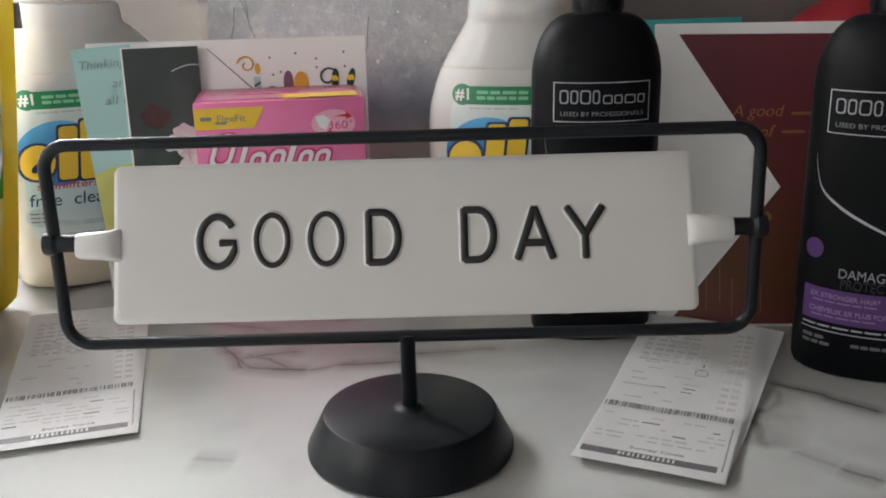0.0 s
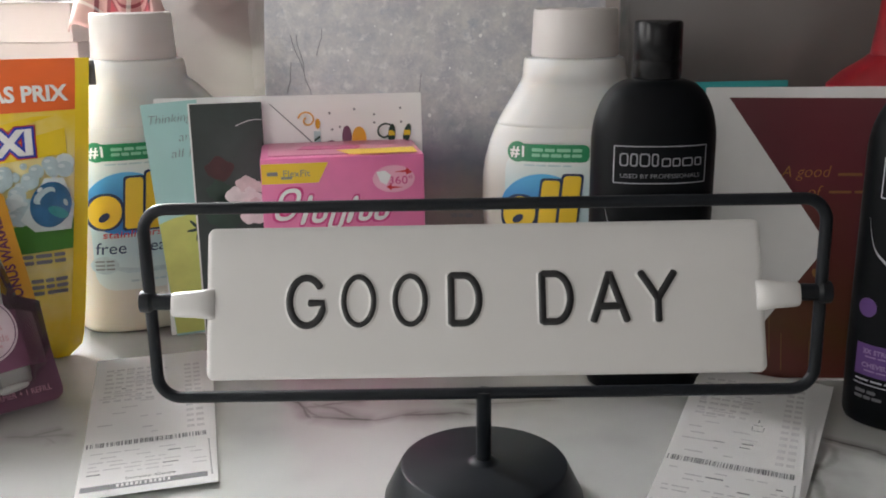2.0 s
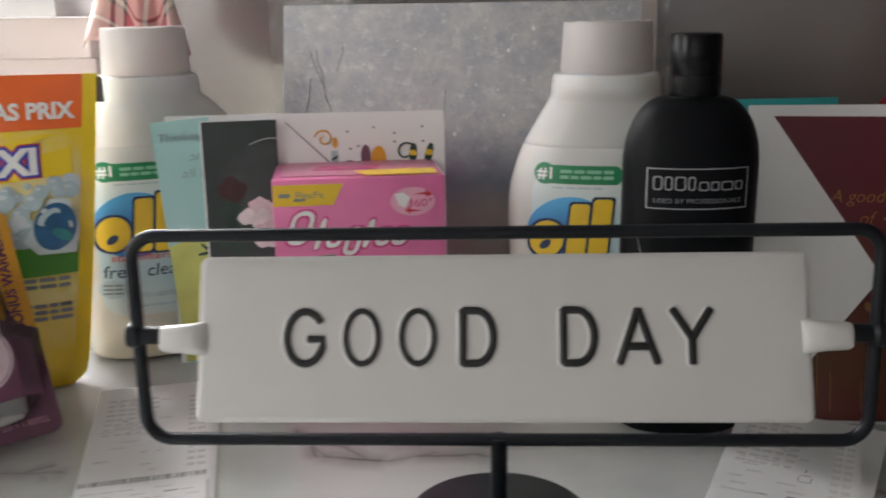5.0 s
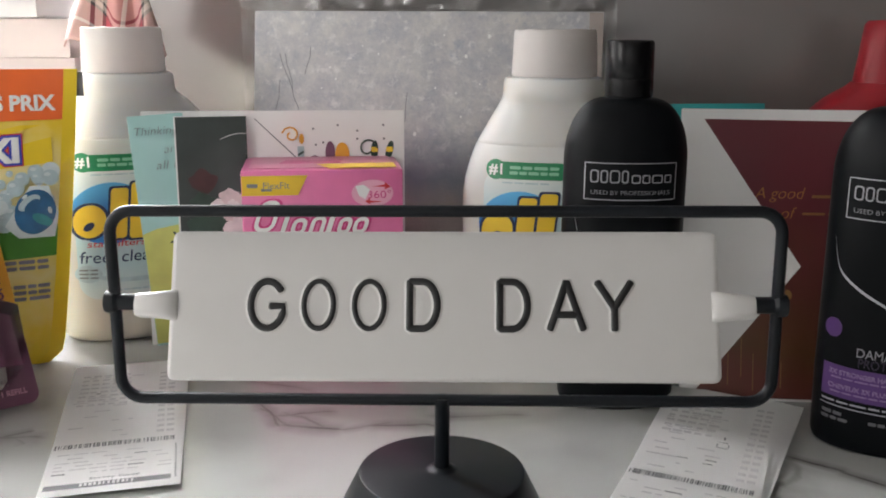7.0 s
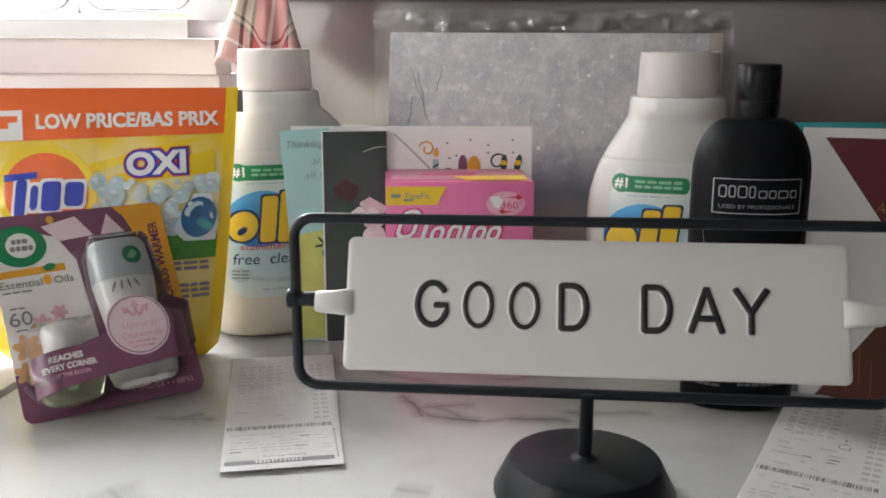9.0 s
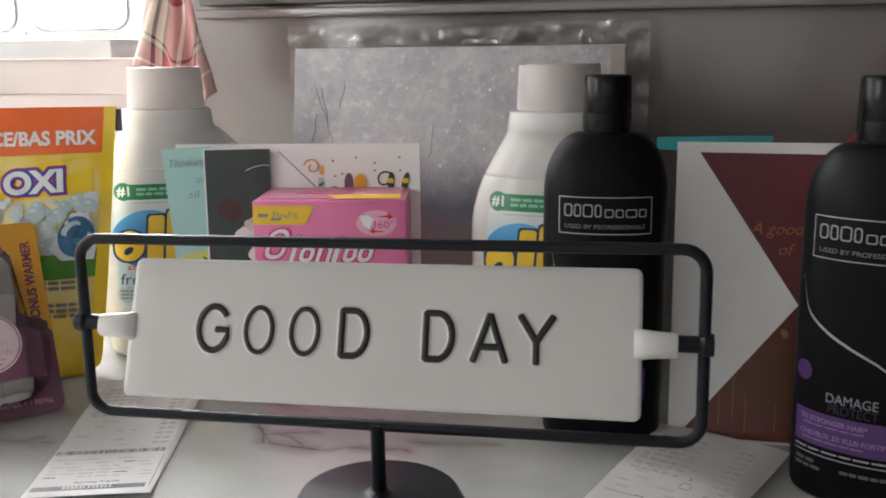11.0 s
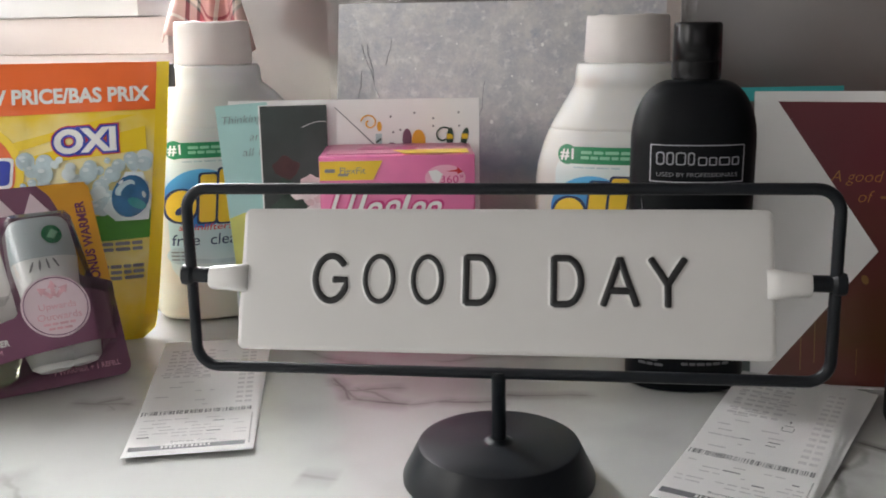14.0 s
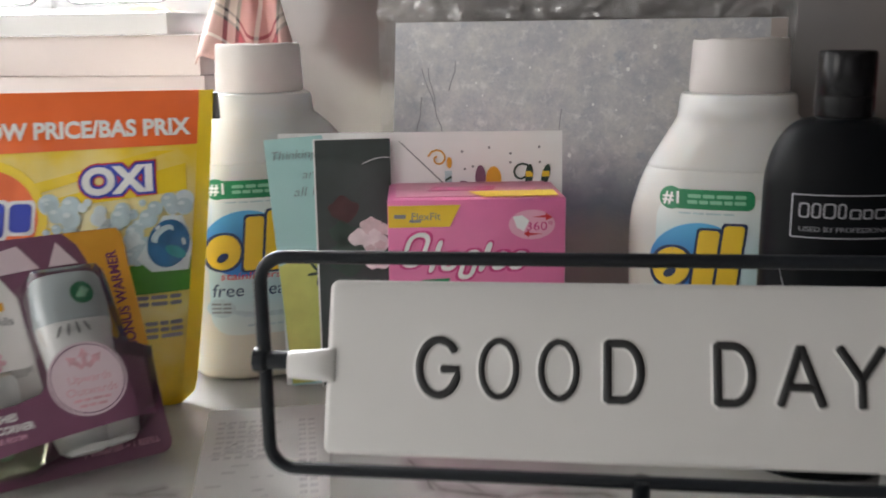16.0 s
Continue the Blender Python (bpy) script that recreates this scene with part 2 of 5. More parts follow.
def marble_material():
    """White laminate with soft grey clouds and the thin grey veins of this counter."""
    m = bpy.data.materials.new("white_marble_laminate")
    m.use_nodes = True
    nt = m.node_tree
    b = nt.nodes["Principled BSDF"]
    co = nt.nodes.new("ShaderNodeTexCoord")

    def noise_at(scale, detail, vector):
        n = nt.nodes.new("ShaderNodeTexNoise")
        n.inputs["Scale"].default_value, n.inputs["Detail"].default_value = scale, detail
        nt.links.new(vector, n.inputs["Vector"])
        return n.outputs["Fac"]

    def op(kind, a, b2=None, c=None):
        n = nt.nodes.new("ShaderNodeMath")
        n.operation = kind
        for i, v in enumerate((a, b2, c)):
            if v is None:
                continue
            if isinstance(v, (int, float)):
                n.inputs[i].default_value = v
            else:
                nt.links.new(v, n.inputs[i])
        return n.outputs[0]

    def smooth(value, lo, hi, a, z):
        n = nt.nodes.new("ShaderNodeMapRange")
        n.interpolation_type = "SMOOTHSTEP"
        nt.links.new(value, n.inputs["Value"])
        for key, v in (("From Min", lo), ("From Max", hi), ("To Min", a), ("To Max", z)):
            n.inputs[key].default_value = v
        return n.outputs[0]

    broken = smooth(noise_at(38.0, 3.0, co.outputs["Object"]), 0.30, 0.60, 0.70, 1.0)
    total = None
    for x, y, turn, half, width, strength, bend in VEINS:
        mp = nt.nodes.new("ShaderNodeMapping")
        mp.vector_type = "TEXTURE"
        mp.inputs["Location"].default_value = (x, y, 0)
        mp.inputs["Rotation"].default_value = (0, 0, radians(turn))
        nt.links.new(co.outputs["Object"], mp.inputs["Vector"])
        sep = nt.nodes.new("ShaderNodeSeparateXYZ")
        nt.links.new(mp.outputs[0], sep.inputs[0])
        wave = op("MULTIPLY_ADD", noise_at(22.0, 4.0, co.outputs["Object"]), bend, -0.5 * bend)
        off = op("ABSOLUTE", op("ADD", sep.outputs["Y"], wave))
        line = smooth(off, 0.0, width * 2.2, 1.0, 0.0)
        soft_line = smooth(off, 0.0, width * 8, 0.58, 0.0)
        span = smooth(op("ABSOLUTE", sep.outputs["X"]), half * 0.6, half, 1.0, 0.0)
        vein = op("MULTIPLY", op("MULTIPLY", op("MAXIMUM", line, soft_line), span), strength)
        total = vein if total is None else op("MAXIMUM", total, vein)
    cloud = smooth(noise_at(9.0, 3.0, co.outputs["Object"]), 0.45, 0.8, 0.0, 0.22)
    grey = op("MAXIMUM", op("MULTIPLY", total, broken), cloud)
    mix = nt.nodes.new("ShaderNodeMix")
    mix.data_type = "RGBA"
    mix.inputs[6].default_value = (0.435, 0.438, 0.422, 1)
    mix.inputs[7].default_value = (0.080, 0.074, 0.070, 1)
    nt.links.new(grey, mix.inputs[0])
    nt.links.new(mix.outputs[2], b.inputs["Base Color"])
    b.inputs["Roughness"].default_value = 0.25
    b.inputs["Specular IOR Level"].default_value = 0.36
    return m


# x, y, turn, half length, half width, strength, bend
VEINS = [
    (0.269, 0.616, -35, 0.024, 0.0012, 1.0, 0.008), (0.294, 0.595, -37, 0.024, 0.0013, 1.0, 0.01),
    (0.232, 0.566, -107, 0.032, 0.0045, 0.85, 0.03), (0.242, 0.588, -118, 0.037, 0.004, 0.6, 0.03),
    (0.269, 0.511, -41, 0.015, 0.0022, 0.7, 0.02), (0.25, 0.527, -38, 0.017, 0.003, 0.4, 0.02),
    (-0.109, 0.669, -60, 0.032, 0.0016, 0.8, 0.015), (-0.074, 0.648, -7, 0.029, 0.0022, 0.85, 0.014),
    (-0.035, 0.652, 25, 0.025, 0.0012, 0.6, 0.014), (-0.083, 0.525, -4, 0.015, 0.0026, 0.4, 0.015),
    (-0.275, 0.621, 37, 0.013, 0.0016, 0.6, 0.01), (-0.272, 0.612, -37, 0.015, 0.0012, 0.4, 0.01),
    (-0.081, 0.66, -33, 0.029, 0.002, 0.6, 0.02), (-0.008, 0.655, 6, 0.032, 0.0018, 0.7, 0.02),
    (-0.105, 0.664, -46, 0.027, 0.0016, 0.7, 0.02), (-0.083, 0.671, 18, 0.028, 0.0018, 0.7, 0.02),
    (0.044, 0.677, 5, 0.045, 0.0016, 0.6, 0.02),
    (0.190, 0.700, -10, 0.06, 0.0018, 0.7, 0.02), (-0.277, 0.614, 5, 0.030, 0.0022, 0.5, 0.02),
    (-0.255, 0.478, -42, 0.040, 0.0030, 0.5, 0.03), (-0.15, 0.740, -20, 0.08, 0.0018, 0.5, 0.03),
    (0.02, 0.760, 15, 0.10, 0.0018, 0.5, 0.03), (0.33, 0.56, 60, 0.06, 0.0018, 0.5, 0.03),
]
MARBLE = marble_material()


# ---- mesh tools ----
def link(name, mesh, mat, parent=None, m=None, label="", sharp=35):
    mesh.materials.clear()
    mesh.materials.append(mat)
    for p in mesh.polygons:
        p.use_smooth = True
    mesh.set_sharp_from_angle(angle=radians(sharp))
    ob = new(name, mesh)
    if parent:
        ob.parent = parent
    if m is not None:
        ob.matrix_basis = m
    if label:
        ob["label"] = label
    return ob


def part(name, bm, mat, parent=None, label="", m=None, sharp=35):
    bmesh.ops.recalc_face_normals(bm, faces=bm.faces)
    mesh = bpy.data.meshes.new(name)
    bm.to_mesh(mesh)
    bm.free()
    return link(name, mesh, mat, parent, m, label, sharp)


def thing(name, m, label, category, group=""):
    ob = new(name)
    ob.empty_display_size = 0.02
    ob.matrix_basis = m
    return tagged(ob, label, category, group)


def box(sx, sy, sz, at=(0, 0, 0), bevel=0.0, segments=2):
    bm = bmesh.new()
    bmesh.ops.create_cube(bm, size=1.0, matrix=Matrix.Translation(at) @ Matrix.Diagonal((sx, sy, sz, 1)))
    if bevel:
        bmesh.ops.bevel(bm, geom=bm.edges[:], offset=bevel, segments=segments, profile=0.5, affect="EDGES")
    return bm


def oval(t, left, right, deep, power):
    """A point of a superellipse with its own half width on either side."""
    c, s = math.cos(t), math.sin(t)
    x = math.copysign(abs(c) ** (2 / power), c) * (right if c > 0 else left)
    return x, math.copysign(abs(s) ** (2 / power), s) * deep


def loft(sections, n=64, power=2.0):
    """Rings (z, left, right, deep) joined into a closed body."""
    bm = bmesh.new()
    rings = []
    for z, left, right, deep in sections:
        rings.append([bm.verts.new((*oval(2 * math.pi * i / n, left, right, deep, power), z)) for i in range(n)])
    for a, b in zip(rings, rings[1:]):
        for i in range(n):
            j = (i + 1) % n
            bm.faces.new((a[i], a[j], b[j], b[i]))
    bm.faces.new(rings[0][::-1])
    bm.faces.new(rings[-1])
    return bm


def lathe(profile, n=64):
    return loft([(z, r, r, r) for r, z in profile], n)


def tube(points, radius, closed=False, n=12):
    bm = bmesh.new()
    pts = [Vector(p) for p in points]
    rings, up = [], Vector((0.0, 1.0, 0.0))
    for i, p in enumerate(pts):
        a = pts[i - 1] if i or closed else p
        b = pts[(i + 1) % len(pts)] if i < len(pts) - 1 or closed else p
        d = (b - a).normalized()
        side = d.cross(up)
        if side.length < 0.1:
            side = d.cross(Vector((1, 0, 0)))
        side.normalize()
        over = side.cross(d)
        rings.append([bm.verts.new(p + radius * (math.cos(k * 2 * math.pi / n) * side + math.sin(k * 2 * math.pi / n) * over)) for k in range(n)])
    last = len(rings) if closed else len(rings) - 1
    for i in range(last):
        a, b = rings[i], rings[(i + 1) % len(rings)]
        for k in range(n):
            bm.faces.new((a[k], a[(k + 1) % n], b[(k + 1) % n], b[k]))
    if not closed:
        bm.faces.new(rings[0][::-1])
        bm.faces.new(rings[-1])
    return bm


def rounded(w, h, r, n=6, cx=0.0, cz=0.0):
    """The outline of a rounded rectangle in x and z."""
    out = []
    for sx, sz, a0 in ((1, 1, 0), (-1, 1, 90), (-1, -1, 180), (1, -1, 270)):
        for k in range(n + 1):
            a = radians(a0 + 90 * k / n)
            out.append((cx + sx * (w / 2 - r) + r * math.cos(a), cz + sz * (h / 2 - r) + r * math.sin(a)))
    return out


def ellipse(w, h, n=40, cx=0.0, cz=0.0, turn=0.0):
    c, s = math.cos(radians(turn)), math.sin(radians(turn))
    pts = [(w / 2 * math.cos(2 * math.pi * i / n), h / 2 * math.sin(2 * math.pi * i / n)) for i in range(n)]
    return [(cx + c * x - s * z, cz + s * x + c * z) for x, z in pts]


def slab(outline, thick, y0=0.0):
    """An outline in x and z with a thickness towards the front (-y)."""
    bm = bmesh.new()
    front = [bm.verts.new((x, y0 - thick, z)) for x, z in outline]
    back = [bm.verts.new((x, y0, z)) for x, z in outline]
    bm.faces.new(front)
    bm.faces.new(back[::-1])
    for i in range(len(outline)):
        j = (i + 1) % len(outline)
        bm.faces.new((front[i], back[i], back[j], front[j]))
    return bm


def flat(u, v):
    return 0.0


def wrapped(bm, surface, lift, step=0.004):
    """Lays a thin shape (x, y = height, z) on a surface y = surface(x, z)."""
    if surface is not flat:
        xs = [v.co.x for v in bm.verts]
        zs = [v.co.z for v in bm.verts]
        for axis, lo, hi in ((0, min(xs), max(xs)), (2, min(zs), max(zs))):
            k = math.floor(lo / step) + 1
            while k * step < hi:
                co, no = [0, 0, 0], [0, 0, 0]
                co[axis], no[axis] = k * step, 1
                bmesh.ops.bisect_plane(bm, geom=bm.verts[:] + bm.edges[:] + bm.faces[:], plane_co=co, plane_no=no)
                k += 1
    for v in bm.verts:
        v.co.y = surface(v.co.x, v.co.z) - lift + v.co.y
    return bm


def decal(name, outline, mat, parent, surface=flat, lift=0.0004, thick=0.0003, label=""):
    return part(name, wrapped(slab(outline, thick), surface, lift), mat, parent, label)


def outline_band(outer, inner, thick=0.0003):
    bm = bmesh.new()
    rows = [[bm.verts.new((x, y, z)) for x, z in ring] for ring, y in ((outer, -thick), (inner, -thick), (inner, 0), (outer, 0))]
    n = len(outer)
    for a, b in zip(rows, rows[1:] + rows[:1]):
        for i in range(n):
            bm.faces.new((a[i], a[(i + 1) % n], b[(i + 1) % n], b[i]))
    return bm


def text_mesh(words, size, width=None, extrude=0.0002, offset=0.0, spacing=1.0, bevel=0.0):
    """Words in the built-in font, standing in x and z, centred; width squeezes them to that length."""
    cu = bpy.data.curves.new("words", "FONT")
    cu.body, cu.size, cu.extrude, cu.offset, cu.space_character = words, size, extrude, offset, spacing
    cu.bevel_depth, cu.align_x, cu.align_y, cu.resolution_u = bevel, "CENTER", "CENTER", 4
    ob = bpy.data.objects.new("words", cu)
    scene.collection.objects.link(ob)
    bpy.context.view_layer.update()
    mesh = bpy.data.meshes.new_from_object(ob.evaluated_get(bpy.context.evaluated_depsgraph_get()))
    bpy.data.objects.remove(ob)
    xs = [v.co.x for v in mesh.vertices]
    ys = [v.co.y for v in mesh.vertices]
    k = width / (max(xs) - min(xs)) if width else 1.0
    mx, my = (max(xs) + min(xs)) / 2, (max(ys) + min(ys)) / 2
    bm = bmesh.new()
    bm.from_mesh(mesh)
    bpy.data.meshes.remove(mesh)
    for v in bm.verts:
        v.co = Vector(((v.co.x - mx) * k, -v.co.z, v.co.y - my))
    return bm


def lettering(words, size, mat, parent, x, z, width=None, surface=flat, lift=0.0006, turn=0.0, offset=0.0, name="lettering", slant=0.0):
    bm = text_mesh(words, size, width, offset=offset)
    c, s = math.cos(radians(turn)), math.sin(radians(turn))
    for v in bm.verts:
        px, pz = v.co.x + slant * v.co.z, v.co.z
        v.co.x, v.co.z = x + c * px - s * pz, z + s * px + c * pz
    return part(name, wrapped(bm, surface, lift), mat, parent)


def bars(count, x0, x1, z, height, mat, parent, surface=flat, lift=0.0006, stroke=0.0, name="word_bar", rnd=None, slope=0.0):
    """Plain bars in place of writing that is not lettered; stroke > 0 makes them hollow."""
    rnd = rnd or random.Random(7)
    cuts = [rnd.uniform(0.7, 1.3) for _ in range(count)]
    total, at = sum(cuts), x0
    for c in cuts:
        w = (x1 - x0) * c / total
        zz = z + slope * (at + w / 2 - x0)
        if stroke:
            bm = outline_band(rounded(w * 0.82, height, height * 0.2, 3, at + w / 2, zz), rounded(w * 0.82 - 2 * stroke, height - 2 * stroke, height * 0.15, 3, at + w / 2, zz))
        else:
            bm = slab(rounded(w * 0.86, height, min(w * 0.86, height) * 0.3, 2, at + w / 2, zz), 0.0002)
        part(name, wrapped(bm, surface, lift), mat, parent)
        at += w


# ---- counter and room ----
def structure(name, bm, mat, m=None, label=""):
    return tagged(part(name, bm, mat, None, label, m), kind="structure")


structure("counter", box(1.72, 1.62, 0.035, (0.415, 0.26, -0.0175), 0.003), MARBLE, None, "white marble-patterned laminate counter with grey veins")
structure("counter_base", box(1.66, 1.55, 0.84, (0.42, 0.26, -0.4555), 0.004), DARK_SIDE)
structure("ledge", box(0.055, 1.5, 0.02, (-0.485, 0.30, -0.012), 0.002), WINDOW_WHITE, None, "white painted strip beside the counter")
structure("floor", box(4.2, 4.4, 0.05, (0, -0.9, -0.925)), FLOOR_WOOD)
structure("ceiling", box(4.2, 4.4, 0.05, (0, -0.9, 1.525)), CEILING_PAINT)
structure("wall_south", box(4.2, 0.1, 2.5, (0, -2.25, 0.30)), ROOM_PAINT)
structure("wall_west", box(0.1, 4.3, 2.5, (-1.36, -0.95, 0.30)), CEILING_PAINT)
structure("wall_east", box(0.1, 4.2, 2.5, (2.05, -0.95, 0.30)), EAST_PAINT)
# the wall behind the counter, glossy grey, with the window's recess at its west end
structure("wall_north", box(2.36, 0.10, 2.5, (0.82, 1.13, 0.30), 0.002), GREY_WALL, None, "glossy grey painted wall behind the counter")
structure("wall_north_west", box(0.70, 0.10, 2.5, (-1.65, 1.18, 0.30)), CREAM_WALL)
structure("wall_below_window", box(0.95, 0.08, 1.25, (-0.82, 1.20, -0.345)), CREAM_WALL)
structure("wall_above_window", box(0.94, 0.08, 0.6, (-0.83, 1.19, 1.20)), CREAM_WALL)
structure("window_sill", box(0.90, 0.12, 0.022, (-0.88, 1.075, 0.2965), 0.002), SILL_PAINT, None, "white painted window sill")
structure("window_apron", box(0.93, 0.05, 0.041, (-0.87, 1.056, 0.2645), 0.002), CREAM_WALL, None, "cream panel below the window sill")
structure("trim", box(0.93, 0.06, 1.0, (-0.87, 1.07, -0.256), 0.002), CREAM_WALL)
structure("wall_rail", box(2.3, 0.035, 0.010, (0.81, 1.063, 0.333), 0.002), GREY_WALL, None, "thin painted ledge along the wall")
structure("wall_panel", box(2.3, 0.022, 1.1, (0.81, 1.069, 0.893), 0.002), DARK_PANEL, None, "dark taupe panel above the thin ledge")


def build_window():
    w = tagged(new("window_1"), "white window with bright daylight behind the glass", "window", kind="structure")
    w.matrix_basis = pose(-0.83, 1.16, 0.31)
    part("window_frame", outline_band(rounded(0.92, 0.62, 0.004, 2, 0, 0.305), rounded(0.83, 0.566, 0.004, 2, -0.045, 0.289), 0.05), WINDOW_WHITE, w)
    for cx, w2 in ((-0.125, 0.640), (0.2875, 0.139)):
        sash = part("sash", outline_band(rounded(w2 + 0.022, 0.566, 0.004, 8, cx, 0.289), rounded(w2, 0.554, 0.022, 8, cx, 0.288), 0.03), WINDOW_WHITE, w)
        part("seal", outline_band(rounded(w2 + 0.002, 0.556, 0.023, 8, cx, 0.288), rounded(w2 - 0.003, 0.551, 0.0205, 8, cx, 0.288), 0.033), SEAL, sash)
        pane = part("pane", box(w2, 0.004, 0.552, (cx, -0.012, 0.288)), CLEAR, sash)
        pane.visible_shadow = False


build_window()
# added frame around the side fill lamp, never in view
def build_added_window():
    w = tagged(new("added_window"), "unseen white window frame added in the side wall around the fill lamp", "window", kind="structure")
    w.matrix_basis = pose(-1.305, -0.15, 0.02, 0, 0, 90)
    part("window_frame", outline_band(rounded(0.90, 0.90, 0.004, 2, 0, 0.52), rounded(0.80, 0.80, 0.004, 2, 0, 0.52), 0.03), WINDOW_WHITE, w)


build_added_window()


def build_back_window():
    w = tagged(new("window_3"), "wide white window with glazing bars across the room", "window", kind="structure")
    w.matrix_basis = pose(-0.50, -2.195, 0.11, 0, 0, 180)
    part("window_frame", outline_band(rounded(1.70, 1.14, 0.004, 2, 0, 0.50), rounded(1.54, 0.98, 0.004, 2, 0, 0.50), 0.10), WINDOW_WHITE, w)
    for x in (-0.25, 0.25):
        part("glazing_bar", box(0.04, 0.02, 0.98, (x, -0.092, 0.50)), WINDOW_WHITE, w)


build_back_window()
tagged(part("backdrop", box(6.0, 0.02, 4.0, (-1.0, 3.0, 0.8)), glowing("bright_daylight", (1.0, 0.99, 0.96), 3.0)), kind="structure")


# ---- the turning sign ----
def build_sign():
    s = thing("tabletop_sign", pose(0.0267, 0.5423, 0, 0, 0, 2.1), "black metal stand holding a white enamel sign that reads GOOD DAY", "sign")
    part("base", lathe([(0.0570, 0.0), (0.0586, 0.0012), (0.0586, 0.0035), (0.0498, 0.0215), (0.0487, 0.0231), (0.0468, 0.0237), (0.0100, 0.0240), (0.0075, 0.0246), (0.0060, 0.0258), (0.0046, 0.0260)], 96), BLACK_METAL, s, "round black metal foot")
    part("stem", lathe([(0.0044, 0.025), (0.0044, 0.064), (0.0056, 0.0660), (0.0056, 0.0690)], 24), BLACK_METAL, s)
    ring = [(x, 0, z) for x, z in rounded(0.3750, 0.1108, 0.013, 8, 0, 0.0)]
    part("frame_rod", tube(ring, 0.0034, True, 16), BLACK_METAL, s, "rounded rectangular black rod", pose(0, 0, 0.1230, -1.0, -0.5, 0))
    for side in (-1, 1):
        pin = [(0.0062, 0.0), (0.0066, 0.002), (0.0066, 0.0055), (0.0048, 0.0075), (0.0048, 0.024), (0.0044, 0.0245)]
        m = Matrix.Translation((side * 0.1925, 0, 0.1254 + side * 0.0014)) @ Matrix.Rotation(-side * math.pi / 2, 4, "Y")
        part("pivot_pin", lathe(pin, 24), BLACK_METAL, s, "", m)
    p = part("plate", plate_mesh(), ENAMEL, s, "white enamelled metal plate with raised lettering", pose(0, -0.0058, 0.1257, -21.9, -0.58, 0))
    for side in (-1, 1):
        lug = loft([(0.0, 0.0088, 0.0088, 0.0030), (0.002, 0.0088, 0.0088, 0.0050), (0.007, 0.0080, 0.0080, 0.0070), (0.012, 0.0075, 0.0075, 0.0070), (0.022, 0.0069, 0.0069, 0.0066), (0.0234, 0.0062, 0.0062, 0.0060)], 32, 3.2)
        part("pivot_socket", lug, ENAMEL, p, "", Matrix.Translation((side * 0.1495, 0.001, 0)) @ Matrix.Rotation(side * math.pi / 2, 4, "Y"))
    for path, radius, closed in sign_letters():
        emboss = ridge(path[0], radius + 0.0013, 0.0010, closed, -0.0007)
        ink = ridge(path[0], radius, 0.0009, closed, -0.0013)
        for extra in path[1:]:
            for bm, r, h, y in ((emboss, radius + 0.0013, 0.0010, -0.0007), (ink, radius, 0.0009, -0.00132)):
                ridge(extra, r, h, False, y, bm)
        part("emboss", emboss, ENAMEL, p, "", None, 60)
        part("letter", ink, INK, p, "black painted letter", None, 60)


def ridge(points, radius, height, closed=False, y0=0.0, bm=None):
    """A low raised stroke along a line in x and z, with rounded ends."""
    bm = bm or bmesh.new()
    pts = [Vector((x, 0, z)) for x, z in points]
    n, rings = 10, []

    def ring(at, side, k):
        return [bm.verts.new(at + side * (radius * k * math.cos(2 * math.pi * a / n)) + Vector((0, y0 - height * k * math.sin(2 * math.pi * a / n), 0))) for a in range(n)]
    for i, p in enumerate(pts):
        a = pts[i - 1] if i or closed else p
        b = pts[(i + 1) % len(pts)] if i < len(pts) - 1 or closed else p
        d = (b - a).normalized()
        side = Vector((d.z, 0, -d.x))
        ends = [(0.0, 1.0)]
        if not closed and i == 0:
            ends = [(-0.95, 0.15), (-0.8, 0.6), (-0.45, 0.9), (0.0, 1.0)]
        elif not closed and i == len(pts) - 1:
            ends = [(0.0, 1.0), (0.45, 0.9), (0.8, 0.6), (0.95, 0.15)]
        for along, k in ends:
            rings.append(ring(p + d * along * radius * 0.6, side, k))
    for i in range(len(rings) if closed else len(rings) - 1):
        r0, r1 = rings[i], rings[(i + 1) % len(rings)]
        for k in range(n):
            bm.faces.new((r0[k], r0[(k + 1) % n], r1[(k + 1) % n], r1[k]))
    if not closed:
        bm.faces.new(rings[0][::-1])
        bm.faces.new(rings[-1])
    return bm


def arc(cx, cz, rx, rz, a0, a1, n=24):
    return [(cx + rx * math.cos(radians(a0 + (a1 - a0) * k / n)), cz + rz * math.sin(radians(a0 + (a1 - a0) * k / n))) for k in range(n + 1)]


